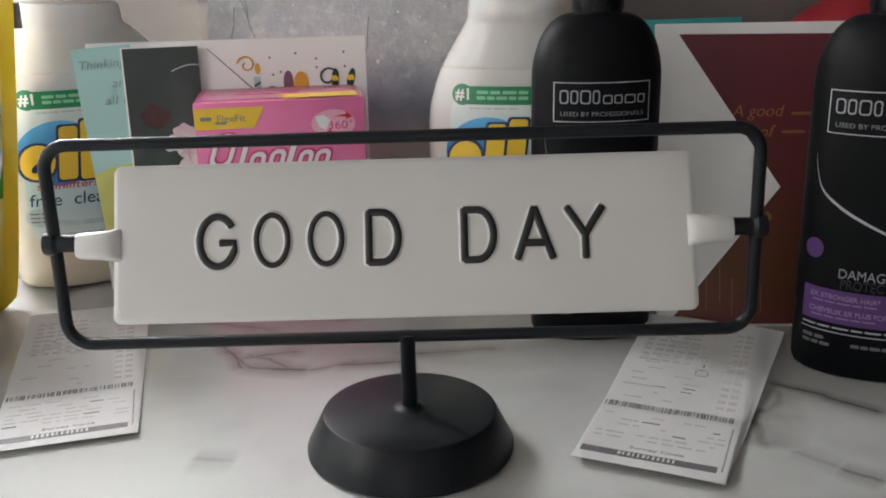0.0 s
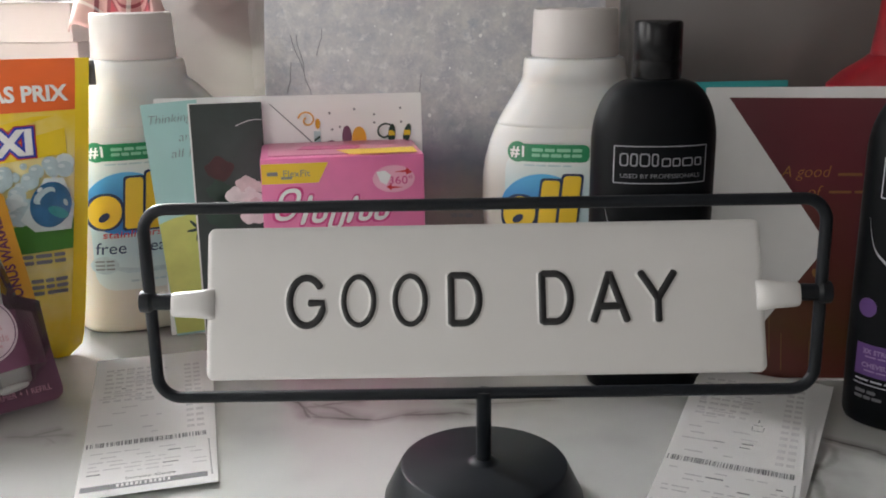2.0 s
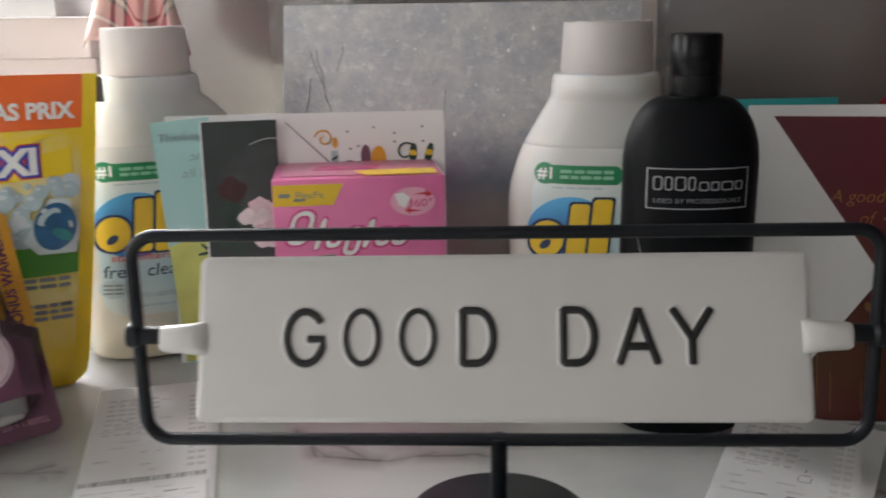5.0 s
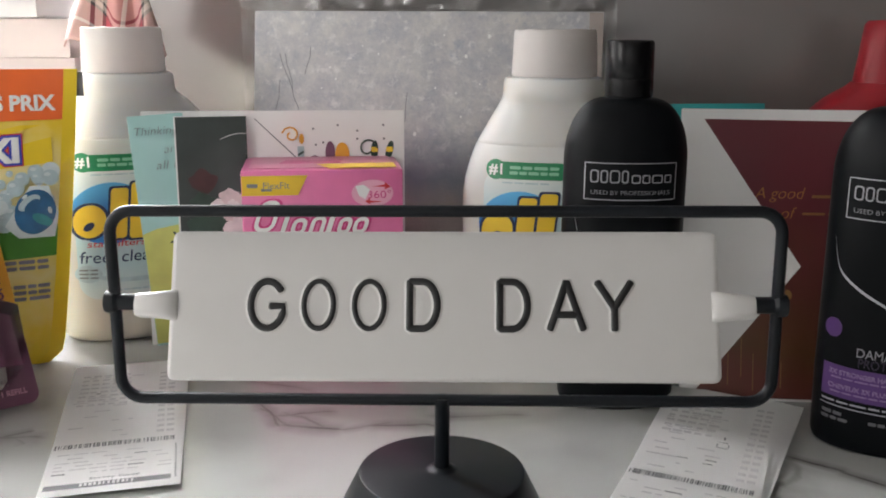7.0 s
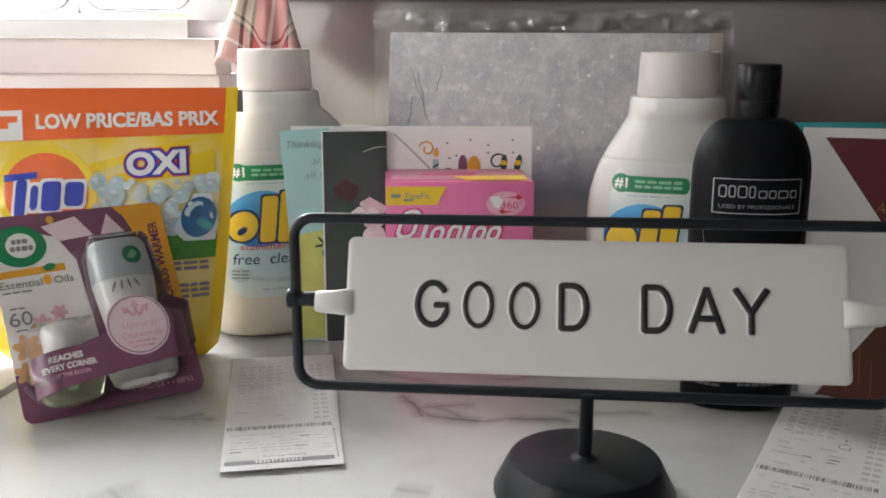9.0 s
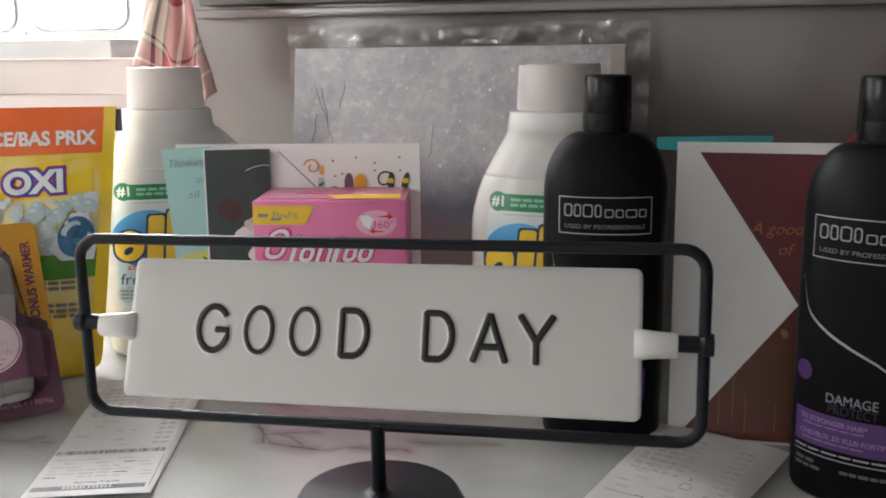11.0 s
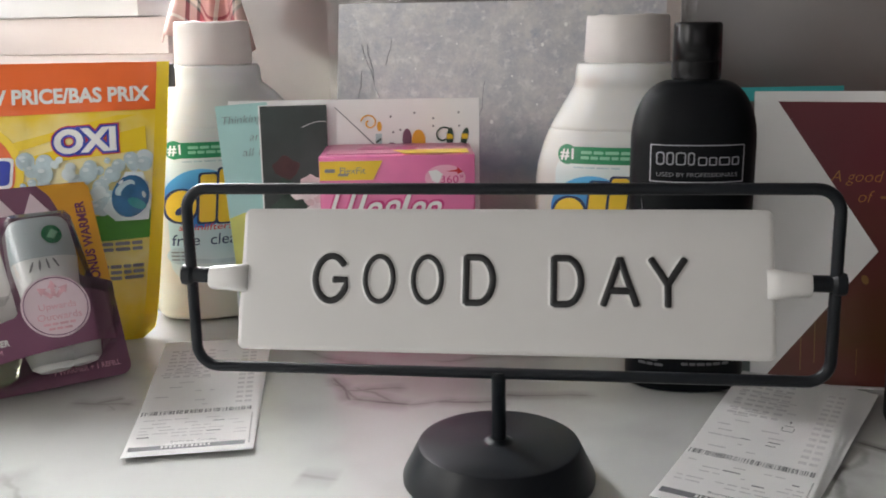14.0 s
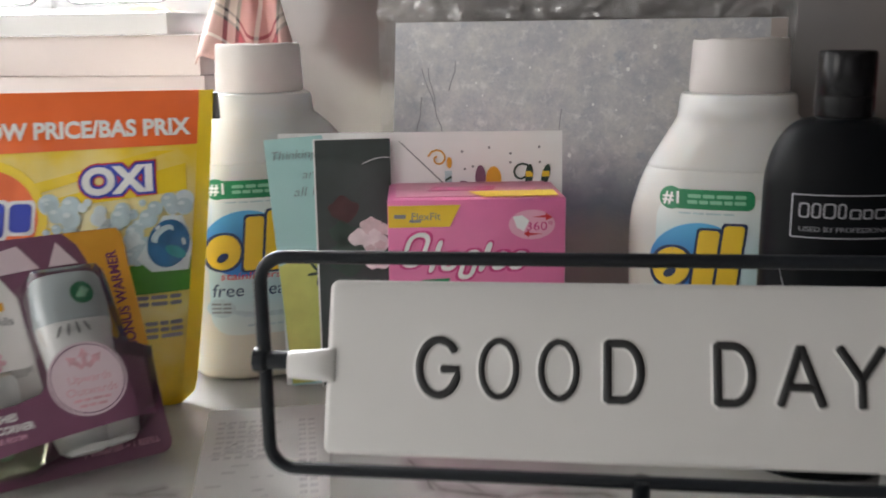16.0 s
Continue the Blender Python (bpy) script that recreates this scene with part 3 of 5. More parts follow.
def sign_letters():
    """The strokes of GOOD DAY on the plate: lines, half width and whether the first line is closed."""
    z0 = 0.0003
    out = [([arc(-0.0983, z0, 0.0094, 0.0132, 38, 338, 36) + [(-0.0893, -0.0005), (-0.0965, -0.0005)]], 0.00215, False)]
    for cx in (-0.0694, -0.0409):
        out.append(([arc(cx, z0, 0.0083, 0.0133, 0, 360, 40)[:-1]], 0.00168, True))
    for x0 in (-0.0182, 0.0321):
        bowl = [(x0 + 0.0004, z0 + 0.0132)] + arc(x0 + 0.0068, z0, 0.0086, 0.0132, 90, -90, 28) + [(x0 + 0.0004, z0 - 0.0132)]
        out.append(([[(x0, z0 - 0.0132), (x0, z0), (x0, z0 + 0.0132)], bowl], 0.00212, False))
    out.append(([[(0.0600, z0 - 0.0130), (0.0646, z0), (0.0690, z0 + 0.0130)], [(0.0784, z0 - 0.0130), (0.0738, z0), (0.0694, z0 + 0.0130)], [(0.0632, -0.0048), (0.0692, -0.0048), (0.0752, -0.0048)]], 0.00215, False))
    out.append(([[(0.0957, z0 - 0.0132), (0.0957, -0.0070), (0.0957, -0.0008)], [(0.0865, z0 + 0.0130), (0.0910, z0 + 0.0062), (0.0956, -0.0008)], [(0.1049, z0 + 0.0130), (0.1004, z0 + 0.0062), (0.0958, -0.0008)]], 0.00215, False))
    return out


def plate_mesh():
    """A thin pressed plate with softly turned edges."""
    bm = bmesh.new()
    rings = []
    for inset, y in ((0.0012, 0.0016), (0.0, 0.0010), (0.0, 0.0002), (0.0010, -0.0006), (0.003, -0.0009), (0.02, -0.0009)):
        rings.append([bm.verts.new((x, y, z)) for x, z in rounded(0.3076 - 2 * inset, 0.0844 - 2 * inset, 0.0045, 6)])
    n = len(rings[0])
    for a, b in zip(rings, rings[1:]):
        for i in range(n):
            bm.faces.new((a[i], a[(i + 1) % n], b[(i + 1) % n], b[i]))
    bm.faces.new(rings[-1])
    bm.faces.new(rings[0])
    return bm


build_sign()


# ---- shampoo bottles ----
def interp(table, z, k):
    for a, b in zip(table, table[1:]):
        if a[0] <= z <= b[0]:
            f = (z - a[0]) / max(1e-9, b[0] - a[0])
            return a[k] + f * (b[k] - a[k])
    return table[0][k] if z < table[0][0] else table[-1][k]


def surface_of(table, power):
    """The front of a lofted body as y = f(x, z)."""
    def front(x, z):
        half = interp(table, z, 1 if x < 0 else 2)
        q = min(0.999, abs(x) / half)
        return -interp(table, z, 3) * (1 - q ** power) ** (1 / power)
    return front


def build_shampoo(m, label, shift):
    b = thing("shampoo_bottle", m, label, "bottle", "shampoo bottles")
    table = [(0.0, 0.0395, 0.0395, 0.0235), (0.0015, 0.0418, 0.0418, 0.0258), (0.006, 0.0435, 0.0435, 0.0275), (0.05, 0.0446, 0.0446, 0.0285), (0.185, 0.0446, 0.0446, 0.0285)]
    for k in range(1, 13):
        a = radians(90 * k / 12)
        table.append((0.185 + 0.0445 * math.sin(a), 0.0165 + 0.0281 * math.cos(a) ** 0.9 if k < 12 else 0.0165, 0, 0.0150 + 0.0135 * math.cos(a)))
    table = [(z, a, a, d) for z, a, _, d in table] + [(0.2310, 0.0158, 0.0158, 0.0150)]
    body = part("body", loft(table, 72, 2.15), SHAMPOO_BLACK, b)
    part("cap", loft([(0.2305, 0.0170, 0.0170, 0.0165), (0.2320, 0.0174, 0.0174, 0.0169), (0.2425, 0.0174, 0.0174, 0.0169), (0.2430, 0.0170, 0.0170, 0.0165), (0.2438, 0.0170, 0.0170, 0.0165), (0.2443, 0.0173, 0.0173, 0.0168), (0.2675, 0.0170, 0.0170, 0.0165), (0.2692, 0.0162, 0.0162, 0.0157), (0.2698, 0.0145, 0.0145, 0.0140)], 48), CAP_BLACK, b, "glossy black flip cap")
    f = surface_of(table, 2.15)
    x0, x1 = shift - 0.0328, shift + 0.0328
    frame_out, frame_in = rounded(0.0650, 0.0266, 0.0006, 2, shift, 0.1726), rounded(0.0638, 0.0254, 0.0004, 2, shift, 0.1726)
    part("label_border", wrapped(outline_band(frame_out, frame_in), f, 0.0004, 0.003), SILVER, body)
    bars(4, x0 + 0.0035, shift - 0.002, 0.1762, 0.0092, LOGO_GREY, body, f, 0.0004, 0.0009, "logo_bar")
    bars(4, shift - 0.001, x1 - 0.0035, 0.1745, 0.0060, LOGO_GREY, body, f, 0.0004, 0.0008, "logo_bar")
    lettering("USED BY PROFESSIONALS", 0.0042, DIM_SILVER, body, shift, 0.1648, 0.056, f, 0.0005)
    knots = [(-0.0375, 0.146), (-0.0355, 0.134), (-0.0312, 0.1227), (-0.0190, 0.1130), (-0.0046, 0.1054), (0.0158, 0.0950), (0.0255, 0.0816)]
    swoosh = []
    for k in range(25):
        q = k / 24 * (len(knots) - 1)
        n = min(int(q), len(knots) - 2)
        p0, p1, p2, p3 = (knots[max(0, min(len(knots) - 1, n + d))] for d in (-1, 0, 1, 2))
        t = q - n
        swoosh.append(tuple(0.5 * (2 * b1 + (c1 - a1) * t + (2 * a1 - 5 * b1 + 4 * c1 - d1) * t * t + (3 * b1 - a1 - 3 * c1 + d1) * t ** 3) for a1, b1, c1, d1 in zip(p0, p1, p2, p3)))
    swoosh = [(shift + x, z) for x, z in swoosh]
    wide = [0.0003 + 0.0007 * math.sin(math.pi * k / 24) for k in range(25)]
    decal("swoosh", [(x, z + w) for (x, z), w in zip(swoosh, wide)] + [(x, z - w) for (x, z), w in reversed(list(zip(swoosh, wide)))], SILVER, body, f)
    lettering("DAMAGE", 0.0088, LOGO_GREY, body, shift - 0.0015, 0.0714, 0.0310, f)
    lettering("PROTECT", 0.0088, DIM_PURPLE, body, shift - 0.0005, 0.0645, 0.0300, f)
    decal("purple_band", [(shift - 0.037, 0.0600), (shift + 0.031, 0.0597), (shift + 0.031, 0.0372), (shift - 0.037, 0.0378)], PURPLE, body, f)
    lettering("3X STRONGER HAIR*", 0.0046, LILAC, body, shift - 0.012, 0.0553, 0.042, f, 0.0008, offset=0.0001)
    bars(5, shift - 0.032, shift + 0.008, 0.0515, 0.0009, LILAC, body, f, 0.0008)
    lettering("CHEVEUX 3X PLUS FORTS*", 0.0046, LILAC, body, shift - 0.006, 0.0455, 0.054, f, 0.0008, offset=0.0001)
    bars(5, shift - 0.032, shift + 0.008, 0.0415, 0.0009, LILAC, body, f, 0.0008)
    bars(7, shift - 0.037, shift + 0.030, 0.0345, 0.0011, SILVER, body, f, 0.0006)
    decal("fine_line", [(shift - 0.037, 0.0316), (shift + 0.030, 0.0313), (shift + 0.030, 0.0307), (shift - 0.037, 0.0310)], SILVER, body, f)
    bars(2, shift - 0.036, shift - 0.022, 0.0262, 0.0024, DIM_INK, body, f)
    bars(3, shift - 0.036, shift - 0.018, 0.0222, 0.0022, DIM_INK, body, f)
    bars(6, shift - 0.006, shift + 0.030, 0.0240, 0.0022, DIM_INK, body, f)
    decal("purple_dot", ellipse(0.011, 0.013, 24, shift - 0.033, 0.085), PURPLE, body, f)
    return b


build_shampoo(pose(0.1475, 0.722, 0, 0, 0, 4), "black shampoo bottle with silver print, standing behind the sign", 0.0)
build_shampoo(pose(0.3195, 0.652, 0, 0, 0, -24), "black shampoo bottle with purple band beside the receipt", 0.0)


# ---- detergent jugs ----
def build_jug(m, label):
    j = thing("detergent_bottle", m, label, "bottle", "detergent bottles")
    table = [(0.0, 0.058, 0.058, 0.030), (0.002, 0.064, 0.064, 0.035), (0.007, 0.068, 0.068, 0.038), (0.03, 0.071, 0.070, 0.040), (0.09, 0.0750, 0.072, 0.041), (0.120, 0.0762, 0.0738, 0.041), (0.140, 0.0757, 0.0745, 0.041), (0.152, 0.0742, 0.0755, 0.0405), (0.168, 0.0698, 0.0755, 0.0385),
             (0.172, 0.0684, 0.0750, 0.0372), (0.1812, 0.0648, 0.0733, 0.0367), (0.1828, 0.0633, 0.0720, 0.0359), (0.1844, 0.0632, 0.0727, 0.0365), (0.186, 0.0624, 0.0725, 0.0366), (0.200, 0.0545, 0.066, 0.0365), (0.210, 0.0486, 0.057, 0.0365), (0.217, 0.0445, 0.0490, 0.0372), (0.2205, 0.0428, 0.0440, 0.0385),
             (0.2232, 0.0424, 0.0424, 0.0405), (0.2280, 0.0422, 0.0422, 0.0408), (0.2345, 0.0416, 0.0416, 0.0402), (0.2372, 0.0404, 0.0404, 0.0390), (0.2382, 0.0375, 0.0375, 0.0365)]
    body = part("body", loft(table, 80, 2.3), JUG, j)
    cap = [(0.0350, 0.2384), (0.0357, 0.2400), (0.0353, 0.250), (0.0346, 0.264), (0.0342, 0.2738), (0.0336, 0.2762), (0.0322, 0.2768), (0.0314, 0.2755), (0.0306, 0.262), (0.0020, 0.2615)]
    rim = lathe(cap, 64)
    for v in rim.verts:
        if v.co.z > 0.273:
            v.co.z += 0.0016 * noise.noise(Vector((v.co.x * 60, v.co.y * 60, 4.0)))
    part("cap", rim, MILKY, j, "milky translucent measuring cap")
    f = surface_of(table, 2.3)
    decal("label_panel", rounded(0.118, 0.122, 0.016, 6, 0.004, 0.103), MINT_LABEL, body, f, 0.0002, 0.0002)
    decal("badge", rounded(0.063, 0.0140, 0.005, 5, -0.018, 0.1630), GREEN, body, f)
    decal("badge_disc", ellipse(0.0165, 0.0165, 28, -0.045, 0.1635), GREEN, body, f, 0.0007)
    lettering("#1", 0.0120, WHITE_INK, body, -0.0452, 0.1635, 0.0115, f, 0.0013, offset=0.0003)
    bars(4, -0.034, 0.008, 0.1655, 0.0026, PALE_GREEN, body, f, 0.0009)
    bars(5, -0.034, 0.008, 0.1612, 0.0026, PALE_GREEN, body, f, 0.0009)
    bars(4, -0.040, 0.0, 0.1530, 0.0012, BUBBLE, body, f, 0.0005)
    decal("oval", ellipse(0.066, 0.054, 44, -0.026, 0.1190, 10), BLUE, body, f, 0.0004)
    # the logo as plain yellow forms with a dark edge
    for cx, w, h, cz in ((-0.0430, 0.0265, 0.029, 0.1125), (-0.0190, 0.0145, 0.044, 0.1190), (-0.0020, 0.0145, 0.049, 0.1205)):
        slant = 0.10
        for name, grow, mat, lift in (("logo_edge", 0.0036, NAVY, 0.0007), ("logo_form", 0.0, YELLOW, 0.0010)):
            shape = rounded(w + grow, h + grow, 0.0135 if w > 0.02 else 0.003, 6)
            decal(name, [(cx + x + slant * z, cz + z) for x, z in shape], mat, body, f, lift)
    decal("logo_hole", ellipse(0.0105, 0.0060, 20, -0.0440, 0.1080, 38), NAVY, body, f, 0.0013)
    lettering("stainlifters", 0.0085, RED_INK, body, -0.022, 0.0925, 0.048, f, 0.0008, slant=0.2)
    lettering("free  clear", 0.0150, NAVY, body, -0.021, 0.0805, 0.064, f, 0.0007, slant=0.12)
    decal("teal_swash", [(-0.050, 0.0655), (-0.02, 0.0610), (0.02, 0.0615), (0.045, 0.0650), (0.045, 0.0615), (0.01, 0.0565), (-0.030, 0.0575)], BUBBLE, body, f, 0.0005)
    decal("teal_disc", ellipse(0.022, 0.016, 24, -0.047, 0.0655), BUBBLE, body, f, 0.0007)
    for z in (0.069, 0.0655, 0.062):
        bars(2, -0.055, -0.039, z, 0.0015, GREY_INK, body, f, 0.0011)
    bars(6, -0.028, 0.02, 0.0500, 0.0018, BUBBLE, body, f, 0.0006)
    return j


build_jug(pose(-0.2790, 0.862, 0, 0, 0, 31), "white detergent bottle with blue oval label, behind the yellow pouch")
build_jug(pose(0.1000, 0.840, 0, 0, 0, -4), "white detergent bottle with blue oval label, behind the black bottle")


# ---- canvas painting, leaning on the wall ----
def painting_material():
    """Dabbed winter colours: grey-white snow over slate blue above, a dark blue line, taupe ground below."""
    m = ramp_material("winter_painting", [(0.0, (0.27, 0.23, 0.215)), (0.43, (0.28, 0.24, 0.225)), (0.52, (0.17, 0.185, 0.225)), (0.60, (0.29, 0.305, 0.35)), (0.70, (0.41, 0.42, 0.455)), (1.0, (0.42, 0.425, 0.465))], 2, 0.0, 0.295, 0.45, 0.12, 30)
    nt = m.node_tree
    b = nt.nodes["Principled BSDF"]
    ramp = b.inputs["Base Color"].links[0].from_socket
    co = nt.nodes.new("ShaderNodeTexCoord")

    def dabs(scale, lo, hi, detail, rough):
        n = nt.nodes.new("ShaderNodeTexNoise")
        n.inputs["Scale"].default_value, n.inputs["Detail"].default_value, n.inputs["Roughness"].default_value = scale, detail, rough
        n.inputs["Distortion"].default_value = 0.15
        nt.links.new(co.outputs["Object"], n.inputs["Vector"])
        r = nt.nodes.new("ShaderNodeMapRange")
        r.inputs["From Min"].default_value, r.inputs["From Max"].default_value = lo, hi
        nt.links.new(n.outputs["Fac"], r.inputs["Value"])
        return r.outputs[0]
    sep = nt.nodes.new("ShaderNodeSeparateXYZ")
    nt.links.new(co.outputs["Object"], sep.inputs[0])
    high = nt.nodes.new("ShaderNodeMapRange")
    high.inputs["From Min"].default_value, high.inputs["From Max"].default_value = 0.145, 0.19
    nt.links.new(sep.outputs["Z"], high.inputs["Value"])
    last = ramp
    for scale, lo, hi, detail, rough, colour in ((30.0, 0.40, 0.62, 9.0, 0.78, (0.60, 0.585, 0.57)), (85.0, 0.53, 0.66, 6.0, 0.7, (0.68, 0.67, 0.66)), (48.0, 0.56, 0.70, 8.0, 0.75, (0.34, 0.37, 0.44))):
        mul = nt.nodes.new("ShaderNodeMath")
        mul.operation = "MULTIPLY"
        nt.links.new(dabs(scale, lo, hi, detail, rough), mul.inputs[0])
        nt.links.new(high.outputs[0], mul.inputs[1])
        mix = nt.nodes.new("ShaderNodeMix")
        mix.data_type = "RGBA"
        mix.inputs[7].default_value = (*colour, 1)
        nt.links.new(mul.outputs[0], mix.inputs[0])
        nt.links.new(last, mix.inputs[6])
        last = mix.outputs[2]
    nt.links.new(last, b.inputs["Base Color"])
    bp = nt.nodes.new("ShaderNodeBump")
    bp.inputs["Strength"].default_value, bp.inputs["Distance"].default_value = 0.25, 0.001
    nt.links.new(dabs(160.0, 0.3, 0.7, 3.0, 0.6), bp.inputs["Height"])
    nt.links.new(bp.outputs[0], b.inputs["Normal"])
    return m


PAINTING = painting_material()


def build_canvas():
    c = thing("canvas_painting", pose(-0.020, 0.905, 0.0, -9, 0, -3.0), "winter forest painting on stretched canvas leaning against the wall", "painting")
    w, h = 0.335, 0.2965
    part("canvas", box(w, 0.018, h, (0, 0.009, h / 2), 0.0015), PAINTING, c)
    rnd = random.Random(4)
    for k in range(26):
        x, z = rnd.uniform(-0.155, 0.155), rnd.uniform(0.17, 0.285)
        w2 = rnd.uniform(0.0006, 0.0018)
        decal("snow_dab", ellipse(w2 * 2, w2 * 2.4, 8, x, z), WHITE_INK, c, lift=0.0002)
    for x0, z0, lean, n in ((-0.122, 0.196, -0.0022, 8), (-0.130, 0.222, -0.0030, 5), (-0.116, 0.236, 0.0016, 4), (-0.146, 0.188, 0.0010, 6), (-0.020, 0.186, 0.0012, 5)):
        pts = [Vector((x0 + lean * k + 0.0012 * rnd.uniform(-1, 1), -0.0002, z0 + 0.0085 * k)) for k in range(n)]
        part("twig", tube(pts, 0.00036, False, 5), TWIG, c)
    decal("bare_edge", [(w / 2 - 0.0135, h - 0.001), (w / 2 - 0.0005, h - 0.001), (w / 2 - 0.0005, 0.001), (w / 2 - 0.0125, 0.001)], BARE_CANVAS, c, lift=0.0001)
    bars(3, 0.012, 0.034, 0.086, 0.004, GREY_INK, c, name="signature_bar")


build_canvas()


# ---- clear crinkled wrap standing behind the canvas ----
def build_wrap():
    s = thing("plastic_wrap", pose(-0.02, 1.020, 0.0), "clear crinkled plastic wrap behind the canvas against the wall", "plastic wrap")
    bm = bmesh.new()
    nx, nz = 70, 40
    grid = [[bm.verts.new((-0.195 + 0.385 * i / nx, 0.010 * noise.noise(Vector((i * 0.22, j * 0.35, 3.1))) + 0.004 * noise.noise(Vector((i * 0.7, j * 0.9, 8.0))), 0.001 + 0.314 * j / nz)) for i in range(nx + 1)] for j in range(nz + 1)]
    for j in range(nz):
        for i in range(nx):
            bm.faces.new((grid[j][i], grid[j][i + 1], grid[j + 1][i + 1], grid[j + 1][i]))
    bmesh.ops.solidify(bm, geom=bm.faces[:], thickness=0.0006)
    part("sheet", bm, WRAP, s)
    hem = bmesh.new()
    rows = [[hem.verts.new((-0.193 + 0.381 * i / 90, -0.006 + 0.007 * noise.noise(Vector((i * 0.30, j * 0.5, 5.7))) + 0.003 * noise.noise(Vector((i * 0.9, j * 1.1, 2.2))), 0.296 + 0.0042 * j + 0.002 * noise.noise(Vector((i * 0.2, 0.0, 9.0))))) for i in range(91)] for j in range(6)]
    for r0, r1 in zip(rows, rows[1:]):
        for i in range(90):
            hem.faces.new((r0[i], r0[i + 1], r1[i + 1], r1[i]))
    bmesh.ops.solidify(hem, geom=hem.faces[:], thickness=0.0005)
    part("folded_edge", hem, WRAP, s, "crinkled folded edge of clear film")


build_wrap()


# ---- greeting cards and carton ----
def card_thing(name, m, w, h, mat, label, category="card", thick=0.0012, group="greeting cards", cx=0.0):
    t = thing(name, m, label, category, group)
    part("sheet", slab(rounded(w, h, 0.0008, 2, cx, h / 2), thick, thick), mat, t)
    return t


def build_cards():
    w = card_thing("birthday_card", pose(-0.1506, 0.8320, 0, -4, 0, 10), 0.227, 0.2068, CARD_WHITE, "white birthday card with small coloured party drawings", thick=0.0025, cx=0.0115)
    part("flap", slab([(-0.06, 0.203), (0.125, 0.1985), (0.125, 0.02), (-0.102, 0.02), (-0.102, 0.197)], 0.0008, 0), CARD_WHITE, w)
    # shade of the fold, drawn as a thin grey line
    decal("fold_line", [(-0.0060, 0.2000), (-0.0050, 0.2000), (0.0335, 0.1630), (0.0318, 0.1630)], GREY_INK, w, lift=0.0010)
    part("curl", tube([(0.0256 + (0.0020 + 0.0005 * k) * math.cos(k * 0.6 + 2), -0.0014, 0.1855 + (0.0020 + 0.0005 * k) * math.sin(k * 0.6 + 2)) for k in range(13)], 0.0007, False, 6), MUSTARD, w)
    decal("candle", rounded(0.0056, 0.0125, 0.0006, 2, 0.0338, 0.1695), BUBBLE, w, lift=0.0010)
    decal("candle_stripe", [(0.0312, 0.1690), (0.0364, 0.1720), (0.0364, 0.1700), (0.0312, 0.1670)], LEAF, w, lift=0.0013)
    decal("flame", ellipse(0.0044, 0.0090, 14, 0.0346, 0.1822), MUSTARD, w, lift=0.0010)
    part("curl", tube([(0.040 + 0.0022 * k, -0.0014, 0.1640 + 0.0028 * math.sin(k * 0.6)) for k in range(7)], 0.0009, False, 6), PLUM, w)
    decal("party_form", ellipse(0.0085, 0.0200, 18, 0.0595, 0.1700), PLUM, w, lift=0.0010)
    decal("party_form", ellipse(0.0125, 0.0210, 18, 0.0700, 0.1685), MUSTARD, w, lift=0.0013)
    part("curl", tube([(0.0925 + (0.0085 - 0.0004 * k) * math.cos(k * 0.5), -0.0014, 0.1735 + (0.0085 - 0.0004 * k) * math.sin(k * 0.5)) for k in range(12)], 0.0008, False, 6), LEAF, w)
    for cx, turn in ((0.0985, -4), (0.1118, -14)):
        decal("party_form", ellipse(0.0064, 0.0180, 16, cx, 0.1715, turn), LEAF, w, lift=0.0010)
        decal("party_stripe", rounded(0.0058, 0.0045, 0.0008, 2, cx, 0.1725), YELLOW, w, lift=0.0014)
    rnd = random.Random(3)
    for x, z in ((0.045, 0.191), (0.047, 0.177), (0.0665, 0.194), (0.0835, 0.189), (0.0835, 0.182), (0.1065, 0.194), (0.1070, 0.182), (0.0535, 0.179)):
        decal("confetti", ellipse(0.0022, 0.0022, 6, x, z), GREY_INK, w, lift=0.0010)

    t = card_thing("note_card", pose(-0.2233, 0.8181, 0.0016, -2, -4, 14), 0.046, 0.2030, TEAL_CARD, "pale teal card with a handwritten note and a lime picture below")
    for words, x, z, wd in (("Thinking", -0.001, 0.1885, 0.036), ("and", 0.0125, 0.1735, 0.015), ("all N", 0.008, 0.1600, 0.022), ("of", 0.0175, 0.1475, 0.009)):
        lettering(words, 0.0105, GREY_INK, t, x, z, wd, slant=0.25, offset=-0.0002)
    decal("picture", [(-0.0225, 0.101), (-0.01, 0.105), (0.0225, 0.109), (0.0225, 0.002), (-0.0225, 0.002)], LIME, t)
    for a in (20, 75, 130, 185, 250):
        decal("palm_leaf", ellipse(0.012, 0.0026, 10, 0.010 + 0.005 * math.cos(radians(a)), 0.093 + 0.005 * math.sin(radians(a)), a), LEAF, t, lift=0.0008)
    decal("palm_trunk", [(0.0092, 0.093), (0.0106, 0.093), (0.0112, 0.075), (0.0092, 0.075)], LEAF, t, lift=0.0008)

    d = card_thing("rose_card", pose(-0.1912, 0.8219, 0, -2, 0, 15), 0.0610, 0.2030, CARD_WHITE, "dark photo card with a white rose and a dim red rose")
    decal("photo", [(-0.0290, 0.2022), (0.0303, 0.2026), (0.0303, 0.001), (-0.0290, 0.001)], PHOTO_DARK, d, lift=0.0002)
